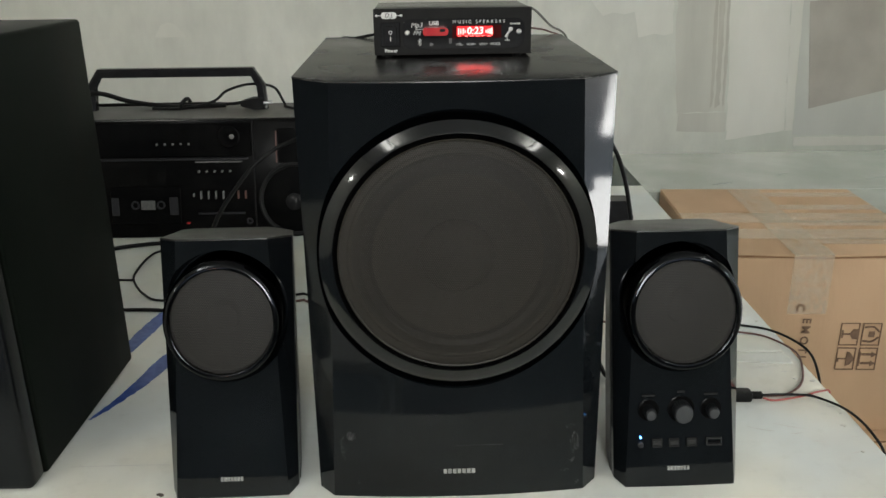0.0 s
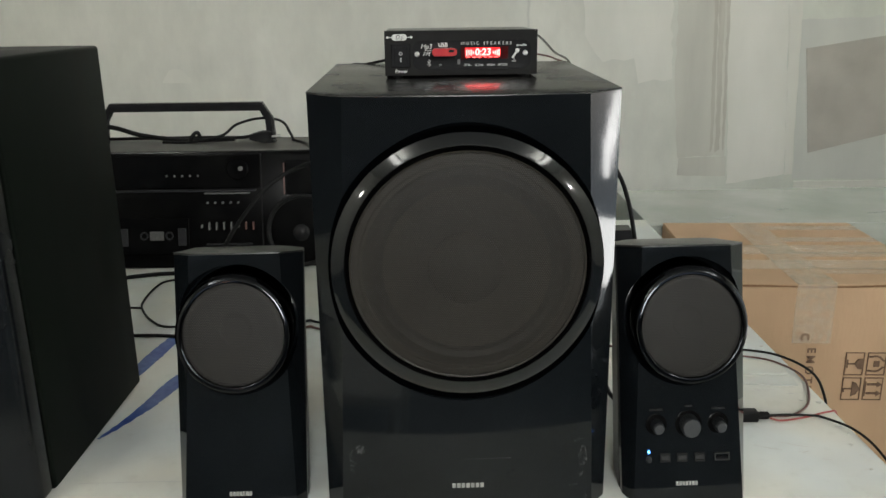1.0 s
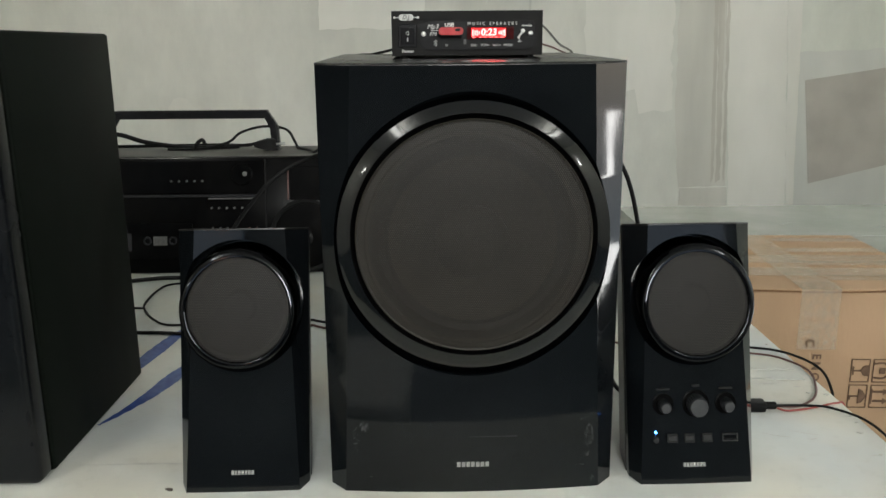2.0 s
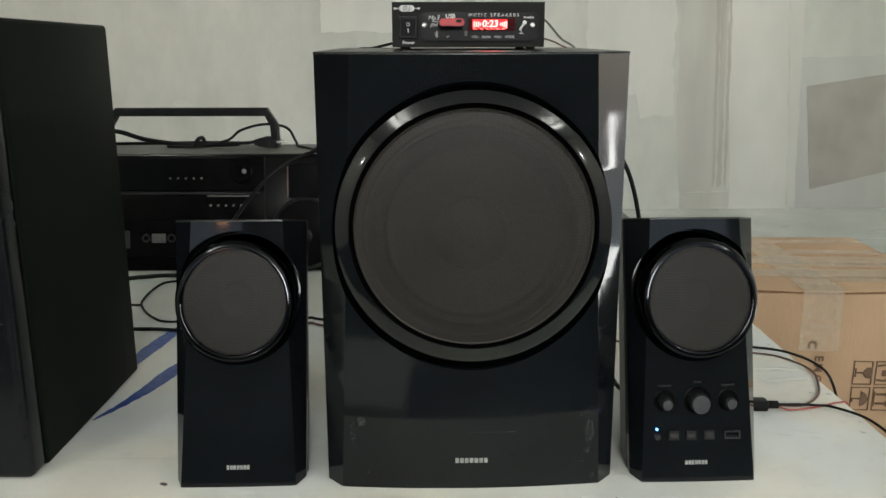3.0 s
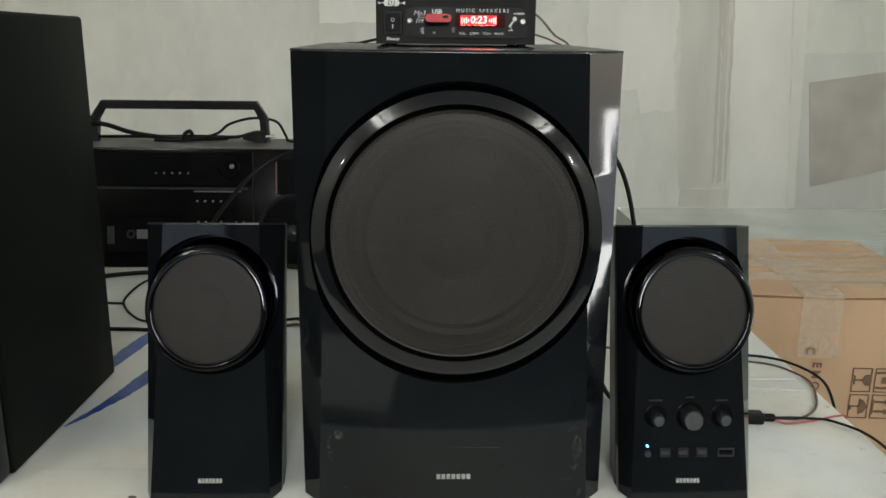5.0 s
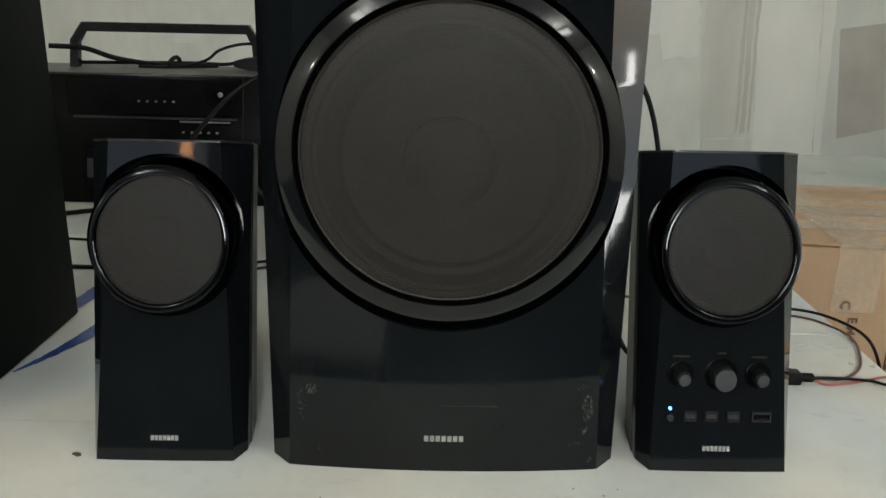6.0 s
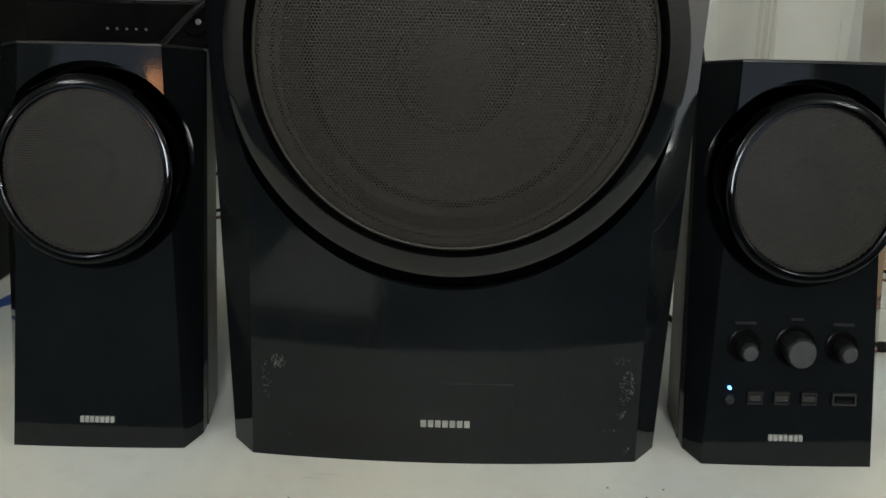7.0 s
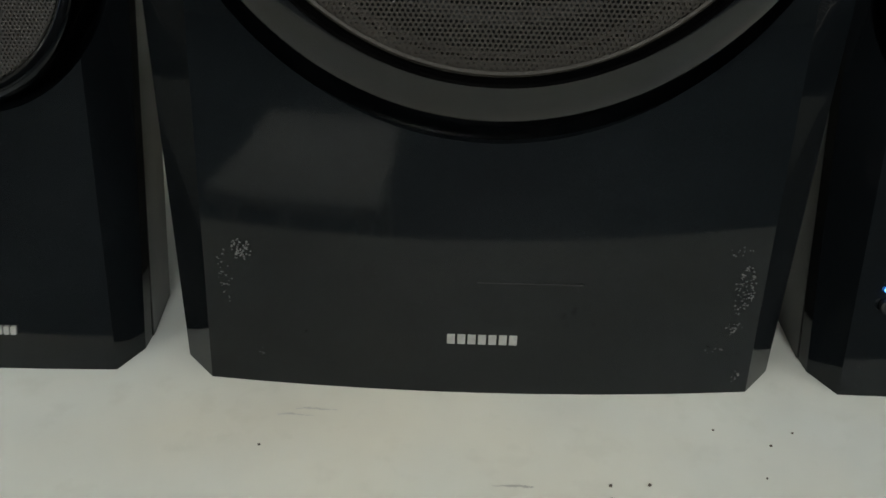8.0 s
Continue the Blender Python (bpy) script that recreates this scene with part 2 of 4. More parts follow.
def streaked_plaster(name):
    """Plaster with worn upright fields and faint runs, in bands along the wall."""
    m = mat(name, (0.72, 0.72, 0.65), (0.85, 0.845, 0.775), 0.6, scale=1.3, grain=0.25, grain_scale=30, stretch=(1, 1, 0.7), detail=12)
    nt = m.node_tree
    b = nt.nodes["Principled BSDF"]
    base = b.inputs["Base Color"].links[0].from_socket
    tc, sp = nt.nodes.new("ShaderNodeTexCoord"), nt.nodes.new("ShaderNodeSeparateXYZ")
    nt.links.new(tc.outputs["Object"], sp.inputs[0])
    wob = nt.nodes.new("ShaderNodeTexNoise")
    wob.inputs["Scale"].default_value, wob.inputs["Detail"].default_value = 5, 6
    nt.links.new(tc.outputs["Object"], wob.inputs["Vector"])
    mr = nt.nodes.new("ShaderNodeMapRange")
    mr.inputs["From Min"].default_value, mr.inputs["From Max"].default_value = 0.445, 3.06
    add = nt.nodes.new("ShaderNodeMath")
    add.operation = "MULTIPLY_ADD"
    add.inputs[1].default_value = 0.05
    nt.links.new(wob.outputs[0], add.inputs[0])
    nt.links.new(sp.outputs[0], add.inputs[2])
    nt.links.new(add.outputs[0], mr.inputs[0])
    ra = nt.nodes.new("ShaderNodeValToRGB")
    stops = ((0.0, 0.98), (0.0395, 0.98), (0.0430, 0.82), (0.0465, 1.0), (0.20, 1.0), (0.23, 0.97), (0.65, 1.0), (1.0, 1.0))
    el = ra.color_ramp.elements
    while len(el) < len(stops):
        el.new(0.5)
    for e, (at, v) in zip(el, stops):
        e.position = at
        e.color = (v, v, v, 1) if at < 0.635 else (v * 0.97, v, v * 0.985, 1)
    nt.links.new(mr.outputs[0], ra.inputs[0])
    mx = nt.nodes.new("ShaderNodeMix")
    mx.data_type, mx.blend_type = "RGBA", "MULTIPLY"
    mx.inputs[0].default_value = 1.0
    n3, mp3, ra3 = nt.nodes.new("ShaderNodeTexNoise"), nt.nodes.new("ShaderNodeMapping"), nt.nodes.new("ShaderNodeMapRange")
    mp3.inputs["Scale"].default_value = (1, 1, 0.45)
    nt.links.new(tc.outputs["Object"], mp3.inputs[0])
    nt.links.new(mp3.outputs[0], n3.inputs["Vector"])
    n3.inputs["Scale"].default_value, n3.inputs["Detail"].default_value, n3.inputs["Roughness"].default_value = 6, 9, 0.65
    ra3.inputs["From Min"].default_value, ra3.inputs["From Max"].default_value = 0.35, 0.68
    ra3.inputs["To Min"].default_value, ra3.inputs["To Max"].default_value = 0.94, 1.05
    nt.links.new(n3.outputs[0], ra3.inputs[0])
    mx3 = nt.nodes.new("ShaderNodeVectorMath")
    mx3.operation = "SCALE"
    nt.links.new(base, mx3.inputs[0])
    nt.links.new(ra3.outputs[0], mx3.inputs["Scale"])
    base = mx3.outputs[0]
    nt.links.new(base, mx.inputs[6])
    nt.links.new(ra.outputs[0], mx.inputs[7])
    nt.links.new(mx.outputs[2], b.inputs["Base Color"])
    return m


NORTHWALL = streaked_plaster("streaked_plaster")
PATCH = mat("brown_grey_board", (0.47, 0.445, 0.395), (0.58, 0.55, 0.49), 0.7, scale=4, grain=0.2, grain_scale=60, detail=10)
PL_LIGHT = mat("fresh_pale_plaster", (0.79, 0.785, 0.715), (0.93, 0.92, 0.85), 0.6, scale=2.2, grain=0.25, grain_scale=30, stretch=(1, 1, 0.3), detail=12)
PL_DARK = mat("stained_plaster", (0.62, 0.61, 0.545), (0.76, 0.75, 0.675), 0.6, scale=2.6, grain=0.25, grain_scale=30, stretch=(1.6, 1, 0.25), detail=12)
PL_STREAK = mat("brown_run_plaster", (0.58, 0.56, 0.49), (0.72, 0.70, 0.62), 0.6, scale=4, grain=0.25, grain_scale=30, stretch=(2.5, 1, 0.12), detail=12)
PL_GREY = mat("cool_grey_plaster", (0.66, 0.67, 0.62), (0.78, 0.785, 0.725), 0.6, scale=2.2, grain=0.25, grain_scale=30, stretch=(1, 1, 0.4), detail=12)
BACKWALL = mat("dark_plaster", (0.135, 0.152, 0.168), (0.17, 0.188, 0.205), 0.8, scale=2)
FLOOR = mat("dark_floor", (0.038, 0.053, 0.064), (0.055, 0.075, 0.090), 0.6, scale=3, grain=0.2)
CEIL = mat("white_ceiling", (0.62, 0.62, 0.6), (0.7, 0.7, 0.68), 0.8, scale=2)


# ---- mesh helpers ----
def finish(me, angle=32):
    me.shade_smooth()
    me.set_sharp_from_angle(angle=radians(angle))


def part(name, bm, material, parent=None, label="", angle=32):
    me = bpy.data.meshes.new(name)
    bm.to_mesh(me)
    bm.free()
    me.materials.append(material)
    finish(me, angle)
    ob = new(name, me)
    if parent:
        ob.parent = parent
    if label:
        tagged(ob, label)
    return ob


def thing(name, m, label, category, group="", kind=""):
    ob = new(name)
    ob.empty_display_size = 0.02
    ob.matrix_world = m
    return tagged(ob, label, category, group, kind)


def single(name, bm, material, label, category, group="", kind="", m=None):
    ob = part(name, bm, material)
    if m:
        ob.matrix_world = m
    return tagged(ob, label, category, group, kind)


def box(x0, x1, y0, y1, z0, z1, bevel=0.0, seg=2):
    bm = bmesh.new()
    bmesh.ops.create_cube(bm, size=1)
    for v in bm.verts:
        v.co = Vector(((x0 + x1) / 2 + v.co.x * (x1 - x0), (y0 + y1) / 2 + v.co.y * (y1 - y0), (z0 + z1) / 2 + v.co.z * (z1 - z0)))
    if bevel:
        bmesh.ops.bevel(bm, geom=bm.edges[:], offset=bevel, segments=seg, affect="EDGES", profile=0.5)
    return bm


def join(*bms):
    """Several pieces of one part in one mesh."""
    out = bmesh.new()
    for b in bms:
        me = bpy.data.meshes.new("tmp")
        b.to_mesh(me)
        b.free()
        out.from_mesh(me)
        bpy.data.meshes.remove(me)
    return out


def lathe(profile, n=64, axis="y", centre=(0, 0, 0), close=False):
    """Turns (radius, along) round an axis through centre."""
    bm = bmesh.new()
    rings = []
    for r, a in profile:
        if r < 1e-6:
            p = {"y": (0, a, 0), "z": (0, 0, a), "x": (a, 0, 0)}[axis]
            rings.append([bm.verts.new(Vector(p) + Vector(centre))])
            continue
        ring = []
        for i in range(n):
            u = 2 * math.pi * i / n
            c, s = r * math.cos(u), r * math.sin(u)
            p = {"y": (c, a, s), "z": (c, s, a), "x": (a, c, s)}[axis]
            ring.append(bm.verts.new(Vector(p) + Vector(centre)))
        rings.append(ring)
    if close:
        rings.append(rings[0])
    for a, b in zip(rings, rings[1:]):
        for i in range(n):
            k = (i + 1) % n
            if len(a) == 1 and len(b) > 1:
                bm.faces.new((a[0], b[i], b[k]))
            elif len(b) == 1 and len(a) > 1:
                bm.faces.new((a[i], b[0], a[k]))
            elif len(a) > 1:
                bm.faces.new((a[i], b[i], b[k], a[k]))
    bmesh.ops.recalc_face_normals(bm, faces=bm.faces[:])
    return bm


def loft(sections, cap=True):
    """A solid through closed outlines with the same number of points."""
    bm = bmesh.new()
    rows = [[bm.verts.new(p) for p in sec] for sec in sections]
    n = len(rows[0])
    for a, b in zip(rows, rows[1:]):
        for i in range(n):
            bm.faces.new((a[i], a[(i + 1) % n], b[(i + 1) % n], b[i]))
    if cap:
        bm.faces.new(rows[0])
        bm.faces.new(rows[-1])
    bmesh.ops.recalc_face_normals(bm, faces=bm.faces[:])
    return bm


def cut(a, b):
    """The solid a without the solid b."""
    obs = []
    for b_ in (a, b):
        me = bpy.data.meshes.new("tmp")
        b_.to_mesh(me)
        b_.free()
        obs.append(new("tmp", me))
    mod = obs[0].modifiers.new("cut", "BOOLEAN")
    mod.operation, mod.solver, mod.object = "DIFFERENCE", "EXACT", obs[1]
    me = bpy.data.meshes.new_from_object(obs[0].evaluated_get(bpy.context.evaluated_depsgraph_get()))
    out = bmesh.new()
    out.from_mesh(me)
    for o in obs:
        d = o.data
        bpy.data.objects.remove(o)
        bpy.data.meshes.remove(d)
    bpy.data.meshes.remove(me)
    return out


def spline(points, step=6):
    """A smooth line through the points."""
    p = [Vector(q) for q in points]
    p = [p[0] * 2 - p[1]] + p + [p[-1] * 2 - p[-2]]
    out = []
    for i in range(1, len(p) - 2):
        for k in range(step):
            t = k / step
            a, b, c, d = p[i - 1], p[i], p[i + 1], p[i + 2]
            out.append(0.5 * (2 * b + (c - a) * t + (2 * a - 5 * b + 4 * c - d) * t * t + (3 * b - a - 3 * c + d) * t ** 3))
    return out + [p[-2]]


def tube(points, r, n=8, step=6):
    pts = spline(points, step)
    bm = bmesh.new()
    side = Vector((0.13, 0.21, 0.97)).normalized()
    rows = []
    for i, q in enumerate(pts):
        d = (pts[min(i + 1, len(pts) - 1)] - pts[max(i - 1, 0)]).normalized()
        side = (side - d * side.dot(d)).normalized()
        up = d.cross(side)
        rows.append([bm.verts.new(q + r * (math.cos(2 * math.pi * k / n) * side + math.sin(2 * math.pi * k / n) * up)) for k in range(n)])
    for a, b in zip(rows, rows[1:]):
        for k in range(n):
            bm.faces.new((a[k], a[(k + 1) % n], b[(k + 1) % n], b[k]))
    bm.faces.new(rows[0]), bm.faces.new(rows[-1])
    bmesh.ops.recalc_face_normals(bm, faces=bm.faces[:])
    return bm


def letters(text, size, m, depth=0.0002, shear=0.0, bold=0.0, space=1.0):
    """Raised letters in the built-in font, centred, at the pose m (they lie in its x-y plane)."""
    cu = bpy.data.curves.new("tmp", "FONT")
    cu.body, cu.size, cu.extrude, cu.shear, cu.offset = text, size, depth, shear, bold
    cu.align_x, cu.align_y, cu.resolution_u, cu.space_character = "CENTER", "CENTER", 3, space
    ob = new("tmp", cu)
    me = bpy.data.meshes.new_from_object(ob.evaluated_get(bpy.context.evaluated_depsgraph_get()))
    bm = bmesh.new()
    bm.from_mesh(me)
    bpy.data.objects.remove(ob)
    bpy.data.curves.remove(cu)
    bpy.data.meshes.remove(me)
    bm.transform(m)
    return bm


def facing(x, y, z, turn=0):
    """A pose for writing that faces the front (-y)."""
    return Matrix.Translation((x, y, z)) @ pose(0, 0, 0, 90, 0, 0) @ pose(0, 0, 0, 0, 0, turn)


def perforated(radius, pitch, hole, y, centre, thick=0.0006):
    """A round sheet of hexagon cells, each with a hole, in the plane of y; slightly domed."""
    verts, faces = [], []
    rows = int(radius / (pitch * 0.866)) + 1
    for j in range(-rows, rows + 1):
        for i in range(-rows - 2, rows + 3):
            cx, cz = (i + 0.5 * (j % 2)) * pitch, j * pitch * 0.866
            if cx * cx + cz * cz > (radius - pitch * 0.4) ** 2:
                continue
            base = len(verts)
            for r in (pitch * 0.5774, hole):
                for k in range(6):
                    u = math.pi / 6 + k * math.pi / 3
                    px, pz = cx + r * math.cos(u), cz + r * math.sin(u)
                    verts.append((px, y - 0.002 * (1 - (px * px + pz * pz) / radius ** 2), pz))
            for k in range(6):
                verts.append((verts[base + 6 + k][0], verts[base + 6 + k][1] + thick, verts[base + 6 + k][2]))
            for k in range(6):
                q = (k + 1) % 6
                faces.append((base + k, base + q, base + 6 + q, base + 6 + k))
                faces.append((base + 6 + k, base + 6 + q, base + 12 + q, base + 12 + k))
    me = bpy.data.meshes.new("tmp")
    me.from_pydata([(a + centre[0], b, c + centre[2]) for a, b, c in verts], [], faces)
    bm = bmesh.new()
    bm.from_mesh(me)
    bpy.data.meshes.remove(me)
    return bm


# ---- the room ----
X0, X1, Y0, Y1, Z0, Z1 = -2.6, 3.1, -4.0, 4.35, -0.75, 2.1
single("floor", box(X0 - 0.1, X1 + 0.1, Y0 - 0.1, Y1 + 0.1, Z0 - 0.1, Z0), FLOOR, "dark plain floor of the room", "floor", kind="structure")
single("ceiling", box(X0 - 0.1, X1 + 0.1, Y0 - 0.1, Y1 + 0.1, Z1, Z1 + 0.1), CEIL, "plain white ceiling", "ceiling", kind="structure")
wall_north = single("wall_north", box(X0 - 0.1, X1 + 0.1, Y1, Y1 + 0.12, Z0, Z1), NORTHWALL, "grey-white plastered wall with faint stains", "wall", kind="structure")
# Unseen wall; its three openings are made up to hold the added lamps.
S0, S1 = Y0 - 0.12, Y0
single("wall_south", join(box(X0 - 0.1, X1 + 0.1, S0, S1, Z0, 0.58), box(X0 - 0.1, X1 + 0.1, S0, S1, 1.92, Z1), box(X0 - 0.1, -2.27, S0, S1, 0.58, 1.92), box(2.27, X1 + 0.1, S0, S1, 0.58, 1.92),
                          box(-0.93, -0.11, S0, S1, 0.58, 1.92), box(0.67, 0.93, S0, S1, 0.58, 1.92), box(-2.27, -0.93, S0, S1, 0.58, 1.08), box(0.93, 2.27, S0, S1, 0.58, 1.08), box(-0.11, 0.67, S0, S1, 0.58, 0.98)),
       BACKWALL, "plain unseen wall with three openings for added lamps", "wall", kind="structure")
# Made-up opening and dark recess, out of view, keep the left facet's reflection dark.
WY0, WY1 = -0.85, 0.05
single("wall_west", join(box(X0 - 0.12, X0, Y0, WY0, Z0, Z1), box(X0 - 0.12, X0, WY1, Y1, Z0, Z1), box(X0 - 0.12, X0, WY0, WY1, 1.25, Z1)), WALL, "grey-white side wall with an added opening to a dark recess", "wall", kind="structure")
single("added_dark_recess", join(box(X0 - 1.12, X0 - 1.02, WY0 - 0.1, WY1 + 0.1, Z0, 1.35), box(X0 - 1.02, X0 - 0.12, WY0 - 0.1, WY0, Z0, 1.35), box(X0 - 1.02, X0 - 0.12, WY1, WY1 + 0.1, Z0, 1.35),
                            box(X0 - 1.02, X0 - 0.12, WY0, WY1, 1.25, 1.35), box(X0 - 1.02, X0 - 0.101, WY0, WY1, Z0 - 0.1, Z0)), BACKWALL, "unseen dark recess added for the left facet to mirror", "wall", kind="structure")
DY0, DY1, DZ1 = -0.36, 0.96, 1.25
single("wall_east", join(box(X1, X1 + 0.12, Y0, DY0, Z0, Z1), box(X1, X1 + 0.12, DY1, Y1, Z0, Z1), box(X1, X1 + 0.12, DY0, DY1, DZ1, Z1)),
       WALL, "grey-white side wall with an open doorway", "wall", kind="structure")
# Assumed fittings for the unseen tube lamps.
for tx, ty in TUBES:
    t_ = thing("unseen_tube_light", pose(tx, ty, 1.85), "unseen white hanging tube light, switched on", "ceiling light", "ceiling tubes")
    part("housing", box(-0.085, 0.085, -0.62, 0.62, 0.0, 0.05, 0.004), CEIL, t_)
    for cy in (-0.5, 0.5):
        part("cord", tube([(0, cy, 0.049), (0.001, cy, 0.15), (0, cy, Z1 - 1.8505)], 0.003, 6), CEIL, t_)
for bx, by, bz in BULBS:
    t_ = thing("hanging_lamp", pose(bx, by, bz), "small lit bulb hanging on a cord from the ceiling", "hanging lamp", "hanging bulbs")
    part("holder", lathe([(0.0, 0.042), (0.016, 0.042), (0.019, 0.055), (0.019, 0.085), (0.006, 0.10), (0.0, 0.10)], 24, "z"), CEIL, t_)
    part("cord", tube([(0, 0, 0.099), (0.002, 0, (Z1 - bz) / 2), (0, 0, Z1 - bz - 0.001)], 0.003, 6), CEIL, t_)


# a grey-brown board fixed to the north wall
single("wall_board", loft([[(2.265, Y1 - d, -0.460), (2.95, Y1 - d, -0.298), (2.95, Y1 - d, 0.277), (2.187, Y1 - d, 0.165)] for d in (0.0060, 0.0020)]), PATCH, "grey-brown flat board on the plastered wall", "wall board", kind="structure")
def wall_field(name, pts, d, material, label, seed, rag=0.006):
    """A thin coat of plaster on the north wall with a hand-trowelled edge; pts are x, z."""
    rnd = random.Random(seed)
    out = []
    for (x0, z0), (x1, z1) in zip(pts, pts[1:] + pts[:1]):
        n = max(2, int(math.hypot(x1 - x0, z1 - z0) / 0.05))
        for k in range(n):
            out.append((x0 + (x1 - x0) * k / n + rnd.uniform(-rag, rag), z0 + (z1 - z0) * k / n + rnd.uniform(-rag, rag)))
    part(name, loft([[(a, Y1 - d, b) for a, b in out], [(a, Y1 - 0.0002, b) for a, b in out]]), material, wall_north, label)


wall_field("plaster_field", [(0.86, 1.2), (1.378, 1.2), (1.378, 0.35), (1.400, 0.0), (1.20, -0.02), (1.16, 0.12), (0.98, 0.10), (0.86, 0.25)], 0.0012, PL_LIGHT, "paler worn coat of plaster", 1, 0.012)
wall_field("plaster_field", [(1.390, 1.2), (1.700, 1.2), (1.683, 0.571), (1.754, -0.470), (1.46, -0.475), (1.42, 0.0)], 0.0016, PL_DARK, "greyer upright band of plaster", 2)
for k, (xa, xb, w) in enumerate(((1.600, 1.668, 0.012), (1.630, 1.705, 0.018), (1.672, 1.742, 0.010))):
    wall_field("stain_run", [(xa - w, 1.2), (xa + w, 1.2), (xb + w * 0.7, -0.43), (xb - w * 0.7, -0.45)], 0.0026 + 0.0006 * k, PL_STREAK, "brownish upright run", 3 + k, 0.004)
wall_field("plaster_base", [(1.470, -0.480), (1.762, -0.478), (1.768, -0.600), (1.470, -0.590)], 0.0065, PL_DARK, "low projecting plaster base", 6, 0.003)
wall_field("plaster_panel", [(1.700, 1.2), (2.02, 1.2), (2.045, 0.567), (2.137, -0.594), (1.778, -0.651), (1.772, -0.45), (1.690, 0.50)], 0.0034, PL_LIGHT, "pale upright plaster panel", 7, 0.005)
wall_field("plaster_strip", [(2.03, 1.2), (2.125, 1.2), (2.132, 0.567), (2.182, -0.595), (2.139, -0.594), (2.047, 0.567)], 0.0050, PL_LIGHT, "bright narrow plaster strip", 8, 0.003)
wall_field("plaster_field", [(2.142, 0.33), (3.05, 0.36), (3.05, -0.63), (2.190, -0.625)], 0.0016, PL_GREY, "cool grey field of plaster", 9, 0.006)
wall_field("plaster_trim", [(2.195, -0.636), (3.05, -0.640), (3.05, -0.690), (2.20, -0.690)], 0.006, PL_LIGHT, "pale low trim band", 10, 0.002)
wall_field("plaster_patch", [(-1.642, 0.010), (-1.460, 0.008), (-1.485, 0.055), (-1.53, 0.095), (-1.60, 0.080)], 0.0012, PL_LIGHT, "small pale plaster patch", 11, 0.008)
wall_field("plaster_patch", [(-0.70, 1.1), (-0.07, 1.1), (-0.09, 0.52), (-0.22, 0.475), (-0.45, 0.485), (-0.70, 0.475)], 0.0012, PL_LIGHT, "pale plaster patch with a ragged lower edge", 12, 0.010)


# a wide wrapped box standing behind the cartons
wb = thing("wrapped_box", pose(0, 0, Z0), "large grey-green box wrapped in clear film", "box")
part("body", box(0.415, 1.75, 0.986, 1.316, 0.0, -Z0 - 0.004, 0.001, 1), WRAP, wb)
for fx, fy, fl in ((0.56, 1.03, 0.05), (0.72, 1.10, 0.035), (0.90, 1.06, 0.06), (1.10, 1.18, 0.045)):
    part("film_fold", tube([(fx, fy, 0.7458), (fx + fl * 0.5, fy + 0.006, 0.7468), (fx + fl, fy + 0.018, 0.7458)], 0.0012, 6), FILM, wb, "raised fold in the clear film")
wc = thing("wrapped_box", pose(0, 0, Z0), "grey-green box wrapped in clear film beside the carton", "box")
part("body", box(0.815, 1.75, 0.62, 0.984, 0.0, -Z0 - 0.0045, 0.001, 1), WRAP, wc)
for fx, fy, fl in ((0.86, 0.70, 0.05), (0.93, 0.80, 0.03), (0.97, 0.93, 0.05)):
    part("film_fold", tube([(fx, fy, 0.7453), (fx + fl * 0.4, fy + 0.02, 0.7463), (fx + fl, fy + 0.03, 0.7453)], 0.0012, 6), FILM, wc, "raised fold in the clear film")

# ---- the table ----
TX0, TX1, TY0, TY1 = -1.15, 0.412, -0.145, 1.02
table = thing("table", pose(0, 0, Z0), "white painted board table, worn along its edge", "table")
H = -Z0
part("tabletop", box(TX0, TX1, TY0, TY1, H - 0.022, H, 0.002, 2), TABLE, table, "white painted board, scuffed")
part("rail", box(TX0 + 0.04, TX1 - 0.04, TY0 + 0.03, TY0 + 0.05, H - 0.09, H - 0.0225), TABLE_EDGE, table)
part("rail", box(TX0 + 0.04, TX1 - 0.04, TY1 - 0.05, TY1 - 0.03, H - 0.09, H - 0.0225), TABLE_EDGE, table)
for lx in (TX0 + 0.05, TX1 - 0.09):
    for ly in (TY0 + 0.051, TY1 - 0.091):
        part("leg", box(lx, lx + 0.04, ly, ly + 0.04, 0, H - 0.0225, 0.002, 1), TABLE_EDGE, table)


stool = thing("stool", pose(-0.36, -1.03, Z0), "white low stool standing on the floor", "stool")
part("seat", box(-0.19, 0.19, -0.20, 0.20, 0.42, 0.448, 0.008, 2), CEIL, stool)
for lx in (-0.17, 0.14):
    for ly in (-0.18, 0.15):
        part("leg", box(lx, lx + 0.03, ly, ly + 0.03, 0.0, 0.4195, 0.003, 1), CEIL, stool)

# ---- loudspeakers ----
def outline(z, wf, wo, yf, yo, yb, bow, n=10):
    """A plan of a bowed front with slanted side facets."""
    pts = [(-wo, yb, z), (-wo, yo, z), (-wf, yf, z)]
    for i in range(1, n):
        x = -wf + 2 * wf * i / n
        pts.append((x, yf - bow * (1 - (x / wf) ** 2), z))
    return pts + [(wf, yf, z), (wo, yo, z), (wo, yb, z)]


def mark(width, height, y, z, x=0.0):
    """A maker's mark as seven plain raised blocks."""
    w = width / 7
    return join(*[box(x - width / 2 + i * w + w * 0.10, x - width / 2 + (i + 1) * w - w * 0.12, y - 0.0006, y + 0.001, z - height / 2, z + height / 2, 0.0002, 1) for i in range(7)])


def upturned(bm):
    """Turns the driver's axis slightly upwards, so that the grille sits a little above its recess."""
    for v in bm.verts:
        v.co.z -= 0.31 * (v.co.y + 0.0048)
    return bm


